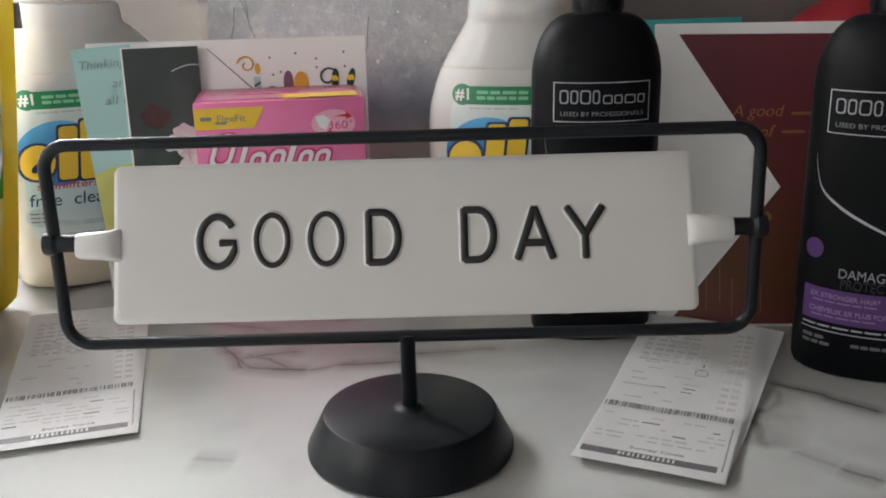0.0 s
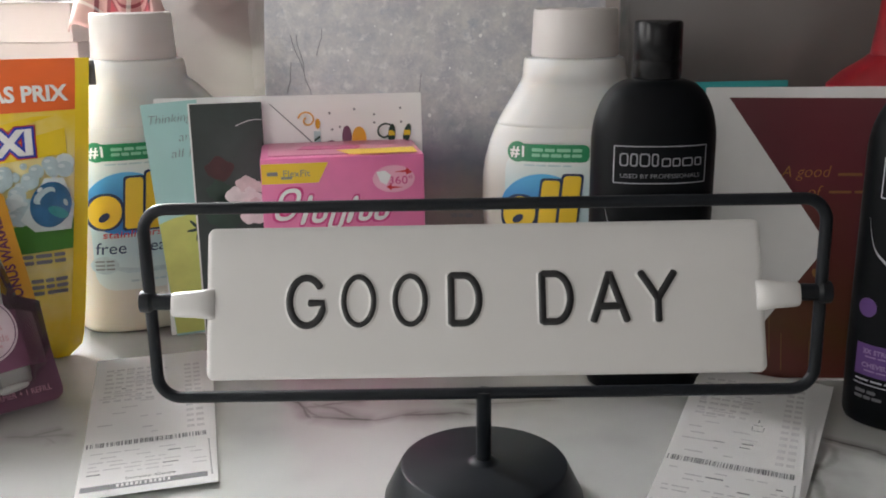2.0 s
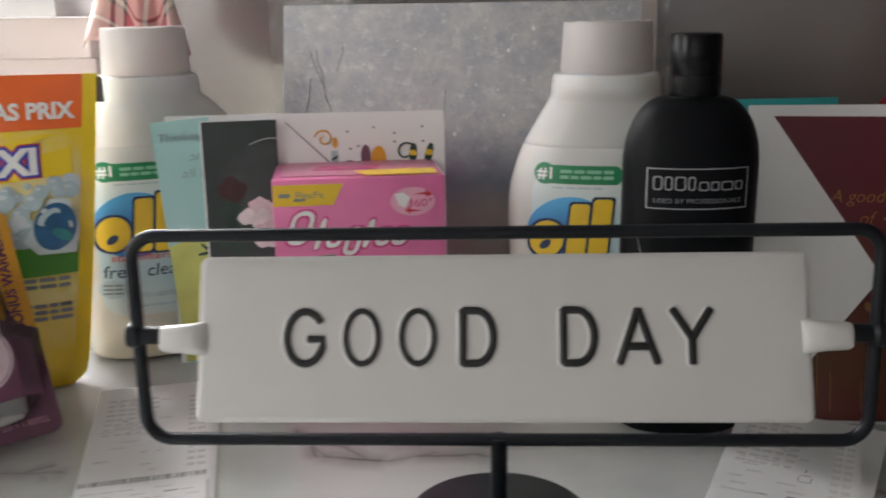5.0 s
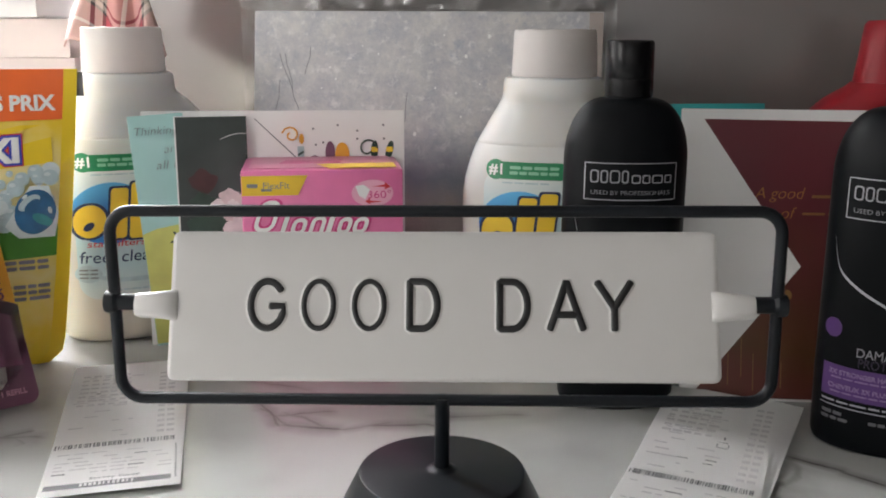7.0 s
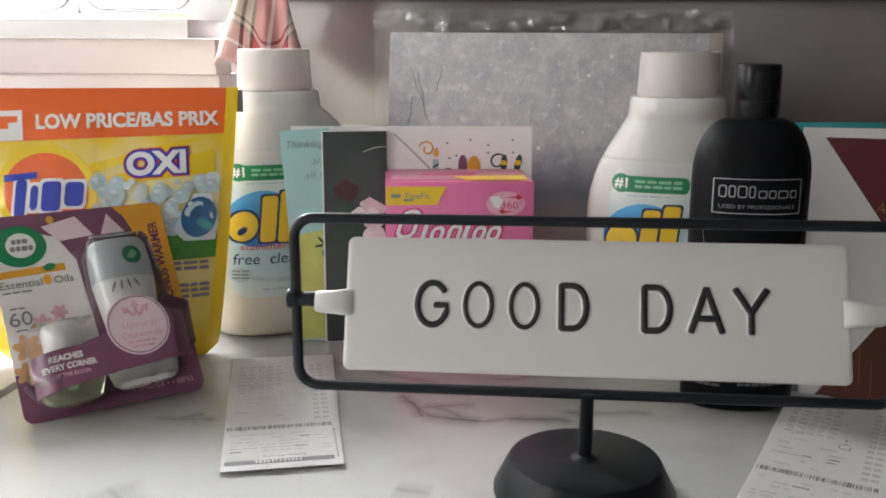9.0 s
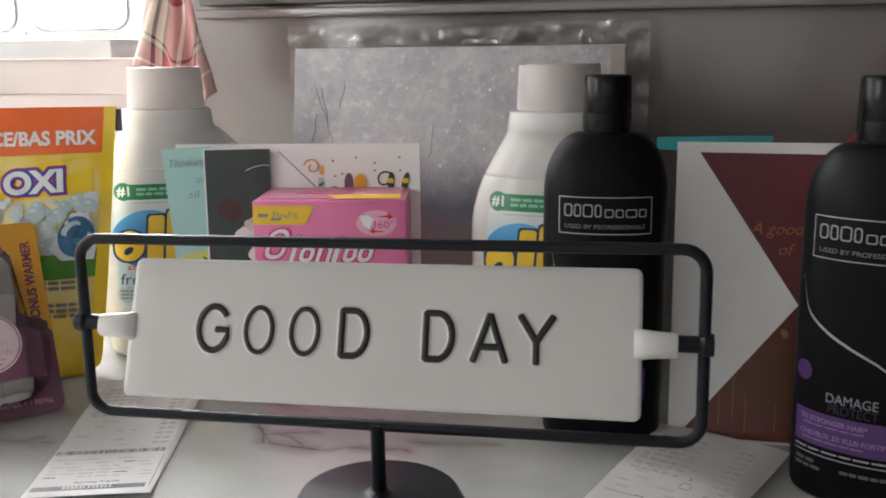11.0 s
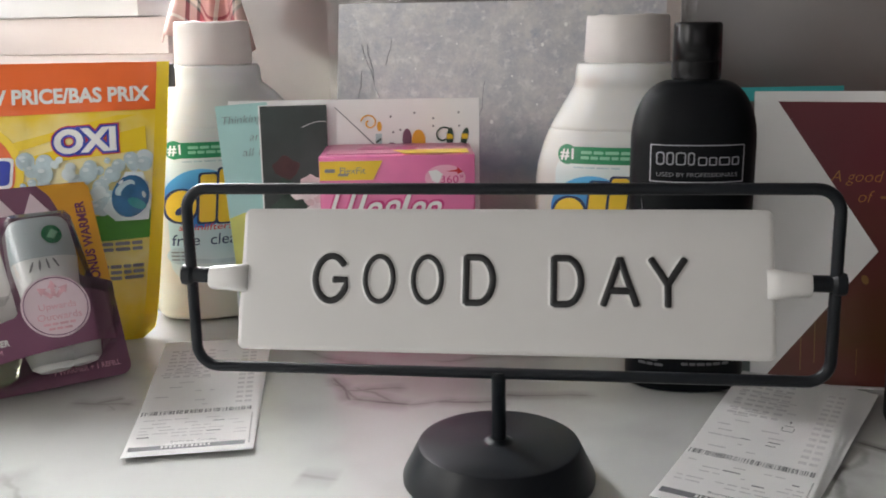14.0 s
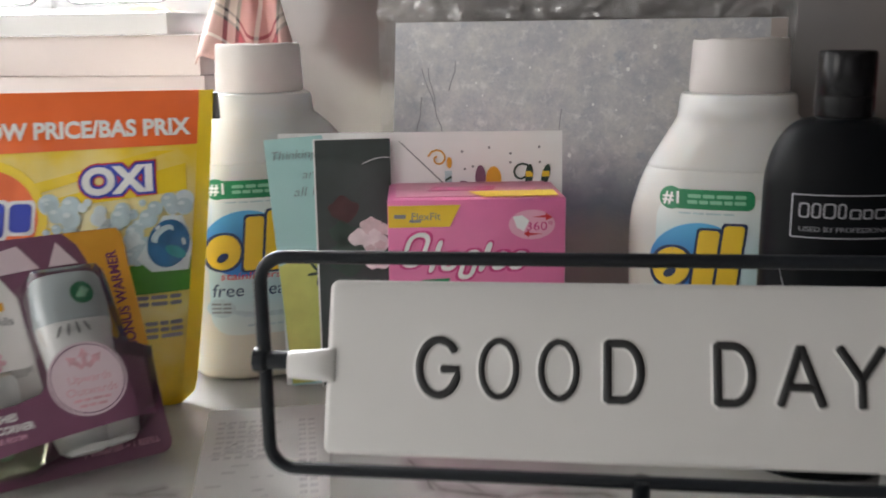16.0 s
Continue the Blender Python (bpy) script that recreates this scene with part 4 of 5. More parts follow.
    for cx, cz, k, mat, lift in ((-0.008, 0.147, 0.012, ROSE_RED, 0.0005), (-0.009, 0.128, 0.011, LEAF, 0.0005), (-0.006, 0.108, 0.017, LEAF, 0.0005)):
        decal("rose" if mat is ROSE_RED else "leaf", [(cx + k * (1 + 0.08 * math.sin(5 * a)) * math.cos(a), cz + 0.8 * k * (1 + 0.2 * math.sin(4 * a + 1)) * math.sin(a)) for a in (2 * math.pi * i / 36 for i in range(36))], mat, d, lift=lift)
    for n, (cx, cz, k) in enumerate(((0.004, 0.124, 0.0085), (0.0135, 0.133, 0.0085), (0.017, 0.120, 0.0105), (0.0235, 0.130, 0.006), (0.018, 0.106, 0.0105), (0.0085, 0.1215, 0.0045), (0.0160, 0.1265, 0.0050), (0.0205, 0.1175, 0.0045), (0.0125, 0.1150, 0.0040))):
        decal("petal", [(cx + k * (1 + 0.12 * math.sin(3 * a + cx * 900)) * math.cos(a), cz + 0.8 * k * (1 + 0.14 * math.sin(5 * a)) * math.sin(a)) for a in (2 * math.pi * i / 30 for i in range(30))], ROSE_SHADE if n % 2 and n < 5 or n > 6 else ROSE_WHITE, d, lift=0.0006 + 0.00025 * n)
    # a glint on the dark picture, drawn as a thin pale line
    part("glint_line", tube([(0.008 + 0.0055 * k, -0.0008, 0.183 + 0.005 * math.sin(k * 0.5)) for k in range(5)], 0.0004, False, 5), FAINT_INK, d)


build_cards()


def build_carton():
    b = thing("tampon_box", pose(-0.0862, 0.7765, 0, 0, 0, 12), "glossy pink carton with yellow flash and white logo form", "box")
    w, d, h = 0.130, 0.080, 0.1655
    part("carton", box(w, d, h, (0, d / 2, h / 2), 0.0012), PINK, b)
    decal("yellow_flash", [(-0.0645, 0.1615), (-0.012, 0.1615), (-0.020, 0.1455), (-0.0645, 0.1455)], YELLOW, b)
    lettering("FlexFit", 0.0076, GREY_INK, b, -0.037, 0.1535, 0.021)
    bars(1, -0.061, -0.051, 0.1535, 0.003, GREY_INK, b)
    part("top_flap", box(0.118, 0.066, 0.0008, (0.0, d / 2 + 0.003, h + 0.0004)), TOP_PINK, b)
    part("top_flash", slab_top([(0.005, 0.004), (0.060, 0.004), (0.060, 0.030), (-0.004, 0.027)], h + 0.0010), YELLOW, b)
    part("top_print", slab_top([(-0.035, 0.034), (0.015, 0.034), (0.018, 0.050), (-0.030, 0.052)], h + 0.0010), PINK_DEEP, b)
    bars(1, -0.050, -0.040, 0.1500, 0.002, GREY_INK, b)
    # white logo as slanted plain forms
    for cx, cz, ww, hh, sl in ((-0.045, 0.1285, 0.017, 0.026, 0.35), (-0.0305, 0.1235, 0.007, 0.024, 0.35), (-0.0200, 0.1195, 0.012, 0.014, 0.35), (-0.0060, 0.1170, 0.012, 0.022, 0.35), (0.0060, 0.1225, 0.008, 0.022, 0.35), (0.0170, 0.1195, 0.011, 0.014, 0.35), (0.0300, 0.1195, 0.012, 0.014, 0.35)):
        for name, g, mat, lf in (("logo_edge", 0.003, PINK_DEEP, 0.0004), ("logo_form", 0.0, WHITE_INK, 0.0007)):
            outer = [(cx + x + sl * z, cz + z) for x, z in rounded(ww + g, hh + g, min(ww, hh) * 0.45, 5)]
            inner = [(cx + x + sl * z, cz + z) for x, z in rounded(ww - 0.0066 - g, hh - 0.0066 - g, max(0.0002, min(ww, hh) * 0.45 - 0.0034), 5)]
            if ww > 0.0105:
                part(name, wrapped(outline_band(outer, inner), flat, lf), mat, b)
            else:
                decal(name, [(cx + x * 0.55 + sl * z, cz + z) for x, z in rounded(ww + g, hh + g, ww * 0.45, 5)], mat, b, lift=lf)
    decal("green_leaf", [(-0.050, 0.100), (-0.040, 0.106), (-0.020, 0.107), (-0.024, 0.094), (-0.040, 0.090)], GREEN, b)
    decal("white_halo", ellipse(0.034, 0.022, 28, 0.040, 0.1460), PALE_PINK, b)
    decal("petal_form", [(0.026, 0.152), (0.033, 0.153), (0.038, 0.149), (0.034, 0.141), (0.029, 0.144)], WHITE_INK, b, lift=0.0008)
    lettering("360\u00b0", 0.0090, PINK_DEEP, b, 0.0455, 0.1450, 0.019, lift=0.0008)
    decal("arrow", [(0.040, 0.1515), (0.050, 0.1530), (0.050, 0.1550), (0.055, 0.1510), (0.050, 0.1490), (0.050, 0.1510)], RED_INK, b, lift=0.0008)
    decal("arrow", [(0.048, 0.1390), (0.038, 0.1380), (0.038, 0.1365), (0.034, 0.1395), (0.038, 0.1420), (0.038, 0.1400)], RED_INK, b, lift=0.0008)


def slab_top(outline, z):
    bm = bmesh.new()
    bm.faces.new([bm.verts.new((x, y, z)) for x, y in outline])
    ext = bmesh.ops.extrude_face_region(bm, geom=bm.faces[:])
    for v in ext["geom"]:
        if isinstance(v, bmesh.types.BMVert):
            v.co.z += 0.0002
    return bm


build_carton()


def build_brown_card():
    c = card_thing("brown_card", pose(0.286, 0.7235, 0, -16.5, 0, 0), 0.176, 0.2260, CARD_WHITE, "dark brown greeting card with gold script in an open white envelope", thick=0.0020)
    decal("brown_print", [(-0.082, 0.2180), (0.086, 0.2165), (0.086, 0.002), (-0.085, 0.002)], BROWN_CARD, c, lift=0.0002)
    decal("envelope_flap", [(-0.0865, 0.2258), (-0.072, 0.2195), (0.003, 0.1035), (-0.080, 0.003), (-0.0878, 0.003)], CARD_WHITE, c, lift=0.0008, thick=0.0008)
    for words, x, z, wd in (("A good", -0.013, 0.1590, 0.036), ("of", -0.006, 0.1450, 0.010)):
        lettering(words, 0.013, GOLD, c, x, z, wd, slant=0.3, offset=-0.0002)
    bars(2, 0.010, 0.050, 0.158, 0.0022, OLD_GOLD, c)
    bars(2, 0.003, 0.040, 0.1445, 0.0020, OLD_GOLD, c)
    for x0, z0, z1 in ((-0.0518, 0.012, 0.046), (-0.0418, 0.018, 0.062), (-0.0330, 0.008, 0.036), (-0.0120, 0.010, 0.030)):
        decal("gold_streak", [(x0 - 0.0002, z0), (x0 + 0.0004, z0), (x0 + 0.0008, z1), (x0 + 0.0004, z1)], OLD_GOLD, c)
    # spot of glow on the card, painted in dull gold
    decal("glow_spot", ellipse(0.005, 0.0075, 16, -0.006, 0.082, 20), OLD_GOLD, c)
    t = thing("teal_envelope", pose(0.226, 0.812, 0, -4, 0, 0), "deep teal envelope standing behind the brown card", "envelope")
    part("sheet", slab([(-0.022, 0.0), (0.046, 0.0), (0.046, 0.2190), (-0.044, 0.2175), (-0.044, 0.2075), (-0.022, 0.2065)], 0.0012, 0.0012), TEAL_DEEP, t)


build_brown_card()


# ---- red bottle at the back ----
def build_red_bottle():
    r = thing("red_bottle", pose(0.432, 0.962, 0, 0, 0, 8), "red plastic bottle with sloping shoulders and a tall neck", "bottle")
    part("body", loft([(0, 0.076, 0.076, 0.034), (0.006, 0.083, 0.083, 0.040), (0.19, 0.086, 0.086, 0.042), (0.203, 0.084, 0.084, 0.040), (0.214, 0.071, 0.071, 0.037), (0.226, 0.050, 0.050, 0.030), (0.2295, 0.046, 0.046, 0.029)], 56, 2.4), RED_PLASTIC, r)
    part("neck", loft([(0.2296, 0.045, 0.045, 0.028), (0.255, 0.0415, 0.0415, 0.027), (0.282, 0.0385, 0.0385, 0.026), (0.286, 0.035, 0.035, 0.024)], 48, 2.2), RED_PLASTIC, r)


build_red_bottle()


# ---- laundry pouch ----
def build_pouch():
    p = thing("detergent_pouch", pose(-0.403, 0.7404, 0, -5, 0, 17), "yellow and orange stand-up pouch of laundry pods, gathered at the bottom", "pouch")
    W, Hh = 0.245, 0.2440

    def side(z):
        v = min(1.0, max(0.0, z / Hh))
        return 0.0940 + 0.0285 * v ** 0.8 - 0.010 * max(0.0, 1 - v / 0.06) ** 2

    def belly(x, z):
        v = min(1.0, max(0.0, z / Hh))
        q = min(1.0, abs(x) / side(z))
        swell = max(0.0, 1 - q ** 3) * (0.030 * (1 - v) ** 0.8 * min(1.0, v * 6 + 0.55))
        crease = 0.0016 * noise.noise(Vector((x * 32, z * 18, 2.0))) + 0.0010 * noise.noise(Vector((x * 75, z * 60, 5.0)))
        return -(0.0012 + swell + crease * min(1.0, swell / 0.006))
    bm = front = bmesh.new()
    nx, nz = 40, 40
    rows = []
    back = bmesh.new()
    for sgn in (1, -1):
        g = []
        bm = bm if sgn == 1 else back
        for j in range(nz + 1):
            z = Hh * j / nz
            xs = [side(z) * (2 * i / nx - 1) for i in range(nx + 1)]
            g.append([bm.verts.new((x, belly(x, z) * (1 if sgn == 1 else -0.8), z)) for x in xs])
        for j in range(nz):
            for i in range(nx):
                bm.faces.new((g[j][i], g[j][i + 1], g[j + 1][i + 1], g[j + 1][i]))
        rows.append(g)
    part("back_film", back, POUCH_BACK, p, "pale back panel of the pouch")
    bm = front
    body = part("film", bm, POUCH_YELLOW, p, "printed yellow film")
    f = belly
    zs = [Hh * k / 24 for k in range(25)]
    decal("side_seal", [(side(z) + 0.0008, z) for z in zs] + [(side(z) - 0.0095, z) for z in reversed(zs)], FILM_YELLOW, body, f, 0.0010)
    decal("orange_band", [(-W / 2, Hh), (W / 2 - 0.0100, Hh), (W / 2 - 0.0125, 0.2035), (-W / 2 + 0.004, 0.1970)], ORANGE, body, f, 0.0006)
    lettering("LOW PRICE/BAS PRIX", 0.0170, WHITE_INK, body, 0.027, 0.2160, 0.156, f, 0.0012, offset=0.0006, turn=0.8)
    decal("corner_flash", [(-0.1180, 0.2235), (-0.0620, 0.2250), (-0.0620, 0.1990), (-0.1170, 0.1970)], WHITE_INK, body, f, 0.0008)
    decal("corner_flash", [(-0.1170, 0.2190), (-0.0660, 0.2200), (-0.0660, 0.2150), (-0.0740, 0.2140), (-0.0740, 0.2090), (-0.1170, 0.2080)], ORANGE, body, f, 0.0011)
    # rays, the round emblem and its plain blue forms
    ex, ez = -0.044, 0.153
    for a0, a1 in ((6, 14), (24, 36), (-24, -12), (-46, -34)):
        pts = [(ex + 0.040 * math.cos(radians(t)), ez + 0.040 * math.sin(radians(t))) for t in (a0, a1)] + [(min(0.100, ex + 0.15 * math.cos(radians(t))), max(0.10, min(0.199, ez + 0.15 * math.sin(radians(t))))) for t in (a1, a0)]
        decal("ray", pts, FILM_YELLOW, body, f, 0.0005)
    decal("emblem_ring", ellipse(0.086, 0.084, 44, ex, ez), FILM_YELLOW, body, f, 0.0006)
    decal("emblem_disc", ellipse(0.072, 0.070, 40, ex, ez), ORANGE, body, f, 0.0009)
    for cx, w2, h2 in ((-0.066, 0.009, 0.034), (-0.0545, 0.0065, 0.022), (-0.040, 0.016, 0.026), (-0.0205, 0.016, 0.021)):
        for name, g, mat, lf in (("logo_edge", 0.005, WHITE_INK, 0.0012), ("logo_form", 0.0, LOGO_BLUE, 0.0015)):
            decal(name, [(cx + x + 0.12 * z, 0.150 + 0.08 * (cx + 0.044) + z) for x, z in rounded(w2 + g, h2 + g, 0.004, 4)], mat, body, f, lf)
    decal("logo_bar", [(-0.079, 0.1630), (-0.051, 0.1660), (-0.051, 0.1715), (-0.079, 0.1690)], LOGO_BLUE, body, f, 0.0018)
    # the word OXI with its edges
    for mat, off, lf in ((RED_INK, 0.0040, 0.0007), (LOGO_BLUE, 0.0030, 0.0010), (WHITE_INK, 0.0012, 0.0013)):
        bm = text_mesh("OXI", 0.0270, 0.049 + off * 2, 0.0002, off)
        for v in bm.verts:
            v.co.x += 0.050
            v.co.z += 0.1780 + 0.05 * (v.co.x - 0.05)
        part("lettering", wrapped(bm, f, lf), mat, body)
    rnd = random.Random(11)
    for k in range(64):
        x, z = rnd.uniform(-0.004, 0.098), rnd.uniform(0.116, 0.162)
        r = rnd.uniform(0.0025, 0.0080)
        decal("bubble", ellipse(2 * r, 2 * r, 18, x, z), BUBBLE if k % 3 else BUBBLE_LIGHT, body, f, 0.0005 + 0.00003 * k)
        decal("bubble_light", ellipse(0.8 * r, 0.5 * r, 10, x - 0.3 * r, z + 0.4 * r), BUBBLE_LIGHT, body, f, 0.0008 + 0.00003 * k)
    decal("green_hill", [(-0.02, 0.108), (0.02, 0.104), (0.05, 0.112), (0.100, 0.118), (0.1000, 0.092), (0.03, 0.090), (-0.02, 0.092)], POUCH_GREEN, body, f, 0.0008)
    decal("green_hill", [(0.020, 0.120), (0.045, 0.124), (0.052, 0.113), (0.030, 0.110)], BUBBLE, body, f, 0.0012)
    decal("pod_tray", [(0.062, 0.118), (0.072, 0.108), (0.098, 0.108), (0.102, 0.128), (0.096, 0.150), (0.082, 0.150)], BUBBLE_LIGHT, body, f, 0.0032)
    decal("pod", ellipse(0.030, 0.037, 30, 0.085, 0.129, -20), POD_BLUE, body, f, 0.0036)
    decal("pod_swirl", ellipse(0.019, 0.0095, 20, 0.081, 0.1365, 35), BUBBLE, body, f, 0.0040)
    decal("pod_swirl", ellipse(0.014, 0.0065, 20, 0.083, 0.1345, 40), POD_BLUE, body, f, 0.0043)
    decal("pod_swirl", ellipse(0.016, 0.0080, 20, 0.090, 0.1225, -30), POD_TEAL, body, f, 0.0040)
    decal("pod_glint", ellipse(0.0050, 0.0026, 12, 0.078, 0.1415, 40), BUBBLE_LIGHT, body, f, 0.0046)
    decal("pod_glint", ellipse(0.0030, 0.0060, 12, 0.096, 0.1300, 10), BUBBLE, body, f, 0.0043)
    for z, n in ((0.088, 4), (0.083, 4), (0.068, 5), (0.063, 5), (0.058, 3)):
        bars(n, 0.048, 0.092, z, 0.0030, GREY_INK, body, f, 0.0010)
    part("zip_tab", box(0.006, 0.004, 0.020, (side(Hh - 0.012) + 0.0022, 0.002, Hh - 0.012), 0.001), SEAL, p)


build_pouch()


# ---- air freshener pack ----
def build_freshener():
    a = thing("air_freshener_pack", pose(-0.3390, 0.6315, 0.0, -33, 0, 43.5), "plum blister card with a plug-in warmer and a scented oil refill", "package")
    W, Hh = 0.142, 0.1720
    card = part("backing_card", slab(rounded(W, Hh, 0.008, 5, 0, Hh / 2 + 0.0005), 0.0012, 0.0012), PLUM, a, "plum printed backing card")
    decal("cream_panel", [(-0.071, 0.150), (-0.045, 0.158), (-0.020, 0.150), (-0.008, 0.128), (-0.004, 0.060), (-0.020, 0.030), (-0.071, 0.040)], PANEL_CREAM, card)
    decal("mustard_tab", [(0.030, 0.1720), (0.068, 0.1720), (0.0708, 0.166), (0.0708, 0.070), (0.066, 0.074), (0.048, 0.090), (0.046, 0.120), (0.042, 0.150), (0.038, 0.162)], MUSTARD, card)
    lettering("BONUS WARMER", 0.0105, PLUM_INK, card, 0.0600, 0.1165, 0.076, turn=90, offset=0.0003)
    for pts in (((-0.030, 0.160), (-0.002, 0.1665), (0.010, 0.148), (-0.018, 0.146)), ((0.016, 0.148), (0.024, 0.166), (0.036, 0.148))):
        decal("pale_facet", list(pts), BADGE_PINK, card, lift=0.0007)
    decal("peg_hole", ellipse(0.006, 0.007, 12, -0.022, 0.1655), MUSTARD, card, lift=0.0008)
    for cx, cz, k in ((-0.058, 0.060, 0.012), (-0.046, 0.048, 0.013), (-0.062, 0.040, 0.010), (-0.044, 0.078, 0.008), (-0.030, 0.085, 0.007), (-0.052, 0.032, 0.009)):
        for q in range(6):
            a0 = q * math.pi / 3 + cx * 40
            decal("blossom", ellipse(k * 1.1, k * 0.6, 12, cx + 0.45 * k * math.cos(a0), cz + 0.45 * k * math.sin(a0), math.degrees(a0)), BLOSSOM if k > 0.0085 else BLOSSOM_PINK, card, lift=0.0007 + 0.0001 * q)
    decal("emblem", ellipse(0.041, 0.036, 36, -0.0490, 0.1450), GREEN, card, lift=0.0008)
    decal("emblem_disc", ellipse(0.0225, 0.0215, 30, -0.0480, 0.1455), WHITE_INK, card, lift=0.0011)
    bars(3, -0.055, -0.042, 0.1490, 0.0040, GREY_INK, card, lift=0.0014)
    bars(4, -0.057, -0.039, 0.1428, 0.0042, GREY_INK, card, lift=0.0014)
    decal("gold_strip", [(-0.070, 0.1245), (-0.018, 0.1265), (-0.018, 0.1205), (-0.070, 0.1185)], MUSTARD, card, lift=0.0007)
    decal("drop_leaf", ellipse(0.010, 0.006, 14, -0.030, 0.1245, 10), GREEN, card, lift=0.0010)
    lettering("Essential   Oils", 0.0088, GREY_INK, card, -0.0415, 0.1130, 0.056, lift=0.0009)
    decal("drop", ellipse(0.0065, 0.009, 16, -0.0335, 0.1140), MUSTARD, card, lift=0.0012)
    bars(3, -0.069, -0.046, 0.1065, 0.0014, GREY_INK, card, lift=0.0009)
    bars(2, -0.066, -0.054, 0.0930, 0.0014, GREY_INK, card, lift=0.0009)
    lettering("60", 0.0165, GREY_INK, card, -0.0590, 0.0840, 0.017, lift=0.0016)
    bars(1, -0.065, -0.055, 0.0745, 0.0014, GREY_INK, card, lift=0.0016)
    lettering("1 WARMER + 1 REFILL", 0.0062, PALE_PINK, card, 0.038, 0.011, 0.050, lift=0.0007)
    # warmer: body, grey collar, plug lobes
    warmer = part("warmer", loft([(0.030, 0.017, 0.017, 0.010), (0.034, 0.020, 0.020, 0.014), (0.050, 0.0225, 0.0225, 0.017), (0.066, 0.0212, 0.0212, 0.016), (0.080, 0.0228, 0.0228, 0.0165), (0.0965, 0.0247, 0.0247, 0.017)], 40, 2.6), WARMER_WHITE, a, "white plug-in warmer", pose(0.020, -0.017, 0))
    part("collar", loft([(0.0967, 0.0248, 0.0248, 0.0171), (0.110, 0.0246, 0.0246, 0.0168), (0.127, 0.0234, 0.0234, 0.0155), (0.1315, 0.0208, 0.0208, 0.0135), (0.1325, 0.015, 0.015, 0.010)], 40, 2.6), WARMER_GREY, warmer, "blue-grey top")
    wf = surface_of([(0.02, 0.022, 0.022, 0.017), (0.15, 0.022, 0.022, 0.017)], 2.6)
    decal("leaf_badge", ellipse(0.0155, 0.0155, 28, 0.0070, 0.1145), GREEN, warmer, wf, 0.0006)
    decal("leaf_mark", [(0.0025, 0.112), (0.0070, 0.119), (0.0118, 0.116), (0.0080, 0.1105)], PALE_GREEN, warmer, wf, 0.0010)
    for k in range(4):
        decal("slot", ellipse(0.0016, 0.0090, 10, -0.0125 + 0.0060 * k, 0.0895 + 0.0004 * k, -24 + 16 * k), GREY_INK, warmer, wf, 0.0003)
    part("plug_lobe", loft([(0.006, 0.011, 0.011, 0.006), (0.010, 0.0165, 0.0165, 0.011), (0.022, 0.0195, 0.0195, 0.014), (0.034, 0.0195, 0.0195, 0.014)], 32), WARMER_WHITE, a, "", pose(0.012, -0.014, 0.004))
    part("plug_lobe", loft([(0.008, 0.009, 0.009, 0.005), (0.012, 0.0135, 0.0135, 0.010), (0.026, 0.0165, 0.0165, 0.013), (0.040, 0.0165, 0.0165, 0.013)], 32), WARMER_WHITE, a, "", pose(0.036, -0.013, 0.004, 0, -6, 0))
    # refill: glass with oil, collar and cap
    refill = part("refill", loft([(0.006, 0.015, 0.015, 0.009), (0.009, 0.021, 0.021, 0.013), (0.024, 0.0265, 0.0265, 0.0165), (0.036, 0.0235, 0.0235, 0.015), (0.046, 0.011, 0.011, 0.010)], 32, 2.2), OIL, a, "glass bottle of pale green scented oil", pose(-0.036, -0.017, 0))
    part("wick", box(0.007, 0.006, 0.026, (0, 0, 0.030), 0.001), PALE_GREEN, refill)
    part("refill_cap", lathe([(0.0135, 0.0465), (0.0150, 0.049), (0.0150, 0.066), (0.0135, 0.069), (0.0120, 0.0695)], 32), WARMER_WHITE, refill, "white screw cap")
    # printed band across the blister
    def bulge(x, z):
        q = min(1.0, abs(x) / 0.071)
        return -0.036 * (1 - q ** 6) - 0.0005
    decal("plum_band", [(-0.062, 0.0450), (-0.028, 0.0460), (-0.012, 0.0500), (-0.006, 0.058), (0.000, 0.066), (0.040, 0.066), (0.058, 0.0630), (0.0585, 0.0240), (0.0, 0.0200), (-0.0630, 0.0130)], PLUM, a, bulge, 0.0004)
    decal("round_badge", ellipse(0.050, 0.050, 44, 0.018, 0.0540), BADGE_PINK, a, bulge, 0.0010)
    part("badge_ring", wrapped(outline_band(ellipse(0.047, 0.047, 44, 0.018, 0.0540), ellipse(0.0458, 0.0458, 44, 0.018, 0.0540)), bulge, 0.0014), PLUM_INK, a)
    for turn in (-48, 0, 48):
        c, s = math.cos(radians(90 + turn)), math.sin(radians(90 + turn))
        tip = [(0.002, -0.0016), (0.009, -0.0016), (0.009, -0.0036), (0.015, 0.0), (0.009, 0.0036), (0.009, 0.0016), (0.002, 0.0016)]
        decal("arrow", [(0.018 + c * x - s * y, 0.0600 + s * x + c * y) for x, y in tip], BLOSSOM_PINK, a, bulge, 0.0014)
    lettering("Upwards", 0.0076, BLOSSOM_PINK, a, 0.019, 0.0535, 0.027, bulge, 0.0014)
    lettering("Outwards", 0.0076, BLOSSOM_PINK, a, 0.019, 0.0460, 0.032, bulge, 0.0014)
    bars(4, 0.006, 0.030, 0.0400, 0.0018, BLOSSOM_PINK, a, bulge, 0.0014)
    bars(3, 0.009, 0.027, 0.0362, 0.0018, BLOSSOM_PINK, a, bulge, 0.0014)
    lettering("REACHES", 0.0064, WHITE_INK, a, -0.040, 0.0385, 0.024, bulge, 0.0012, offset=0.0002)
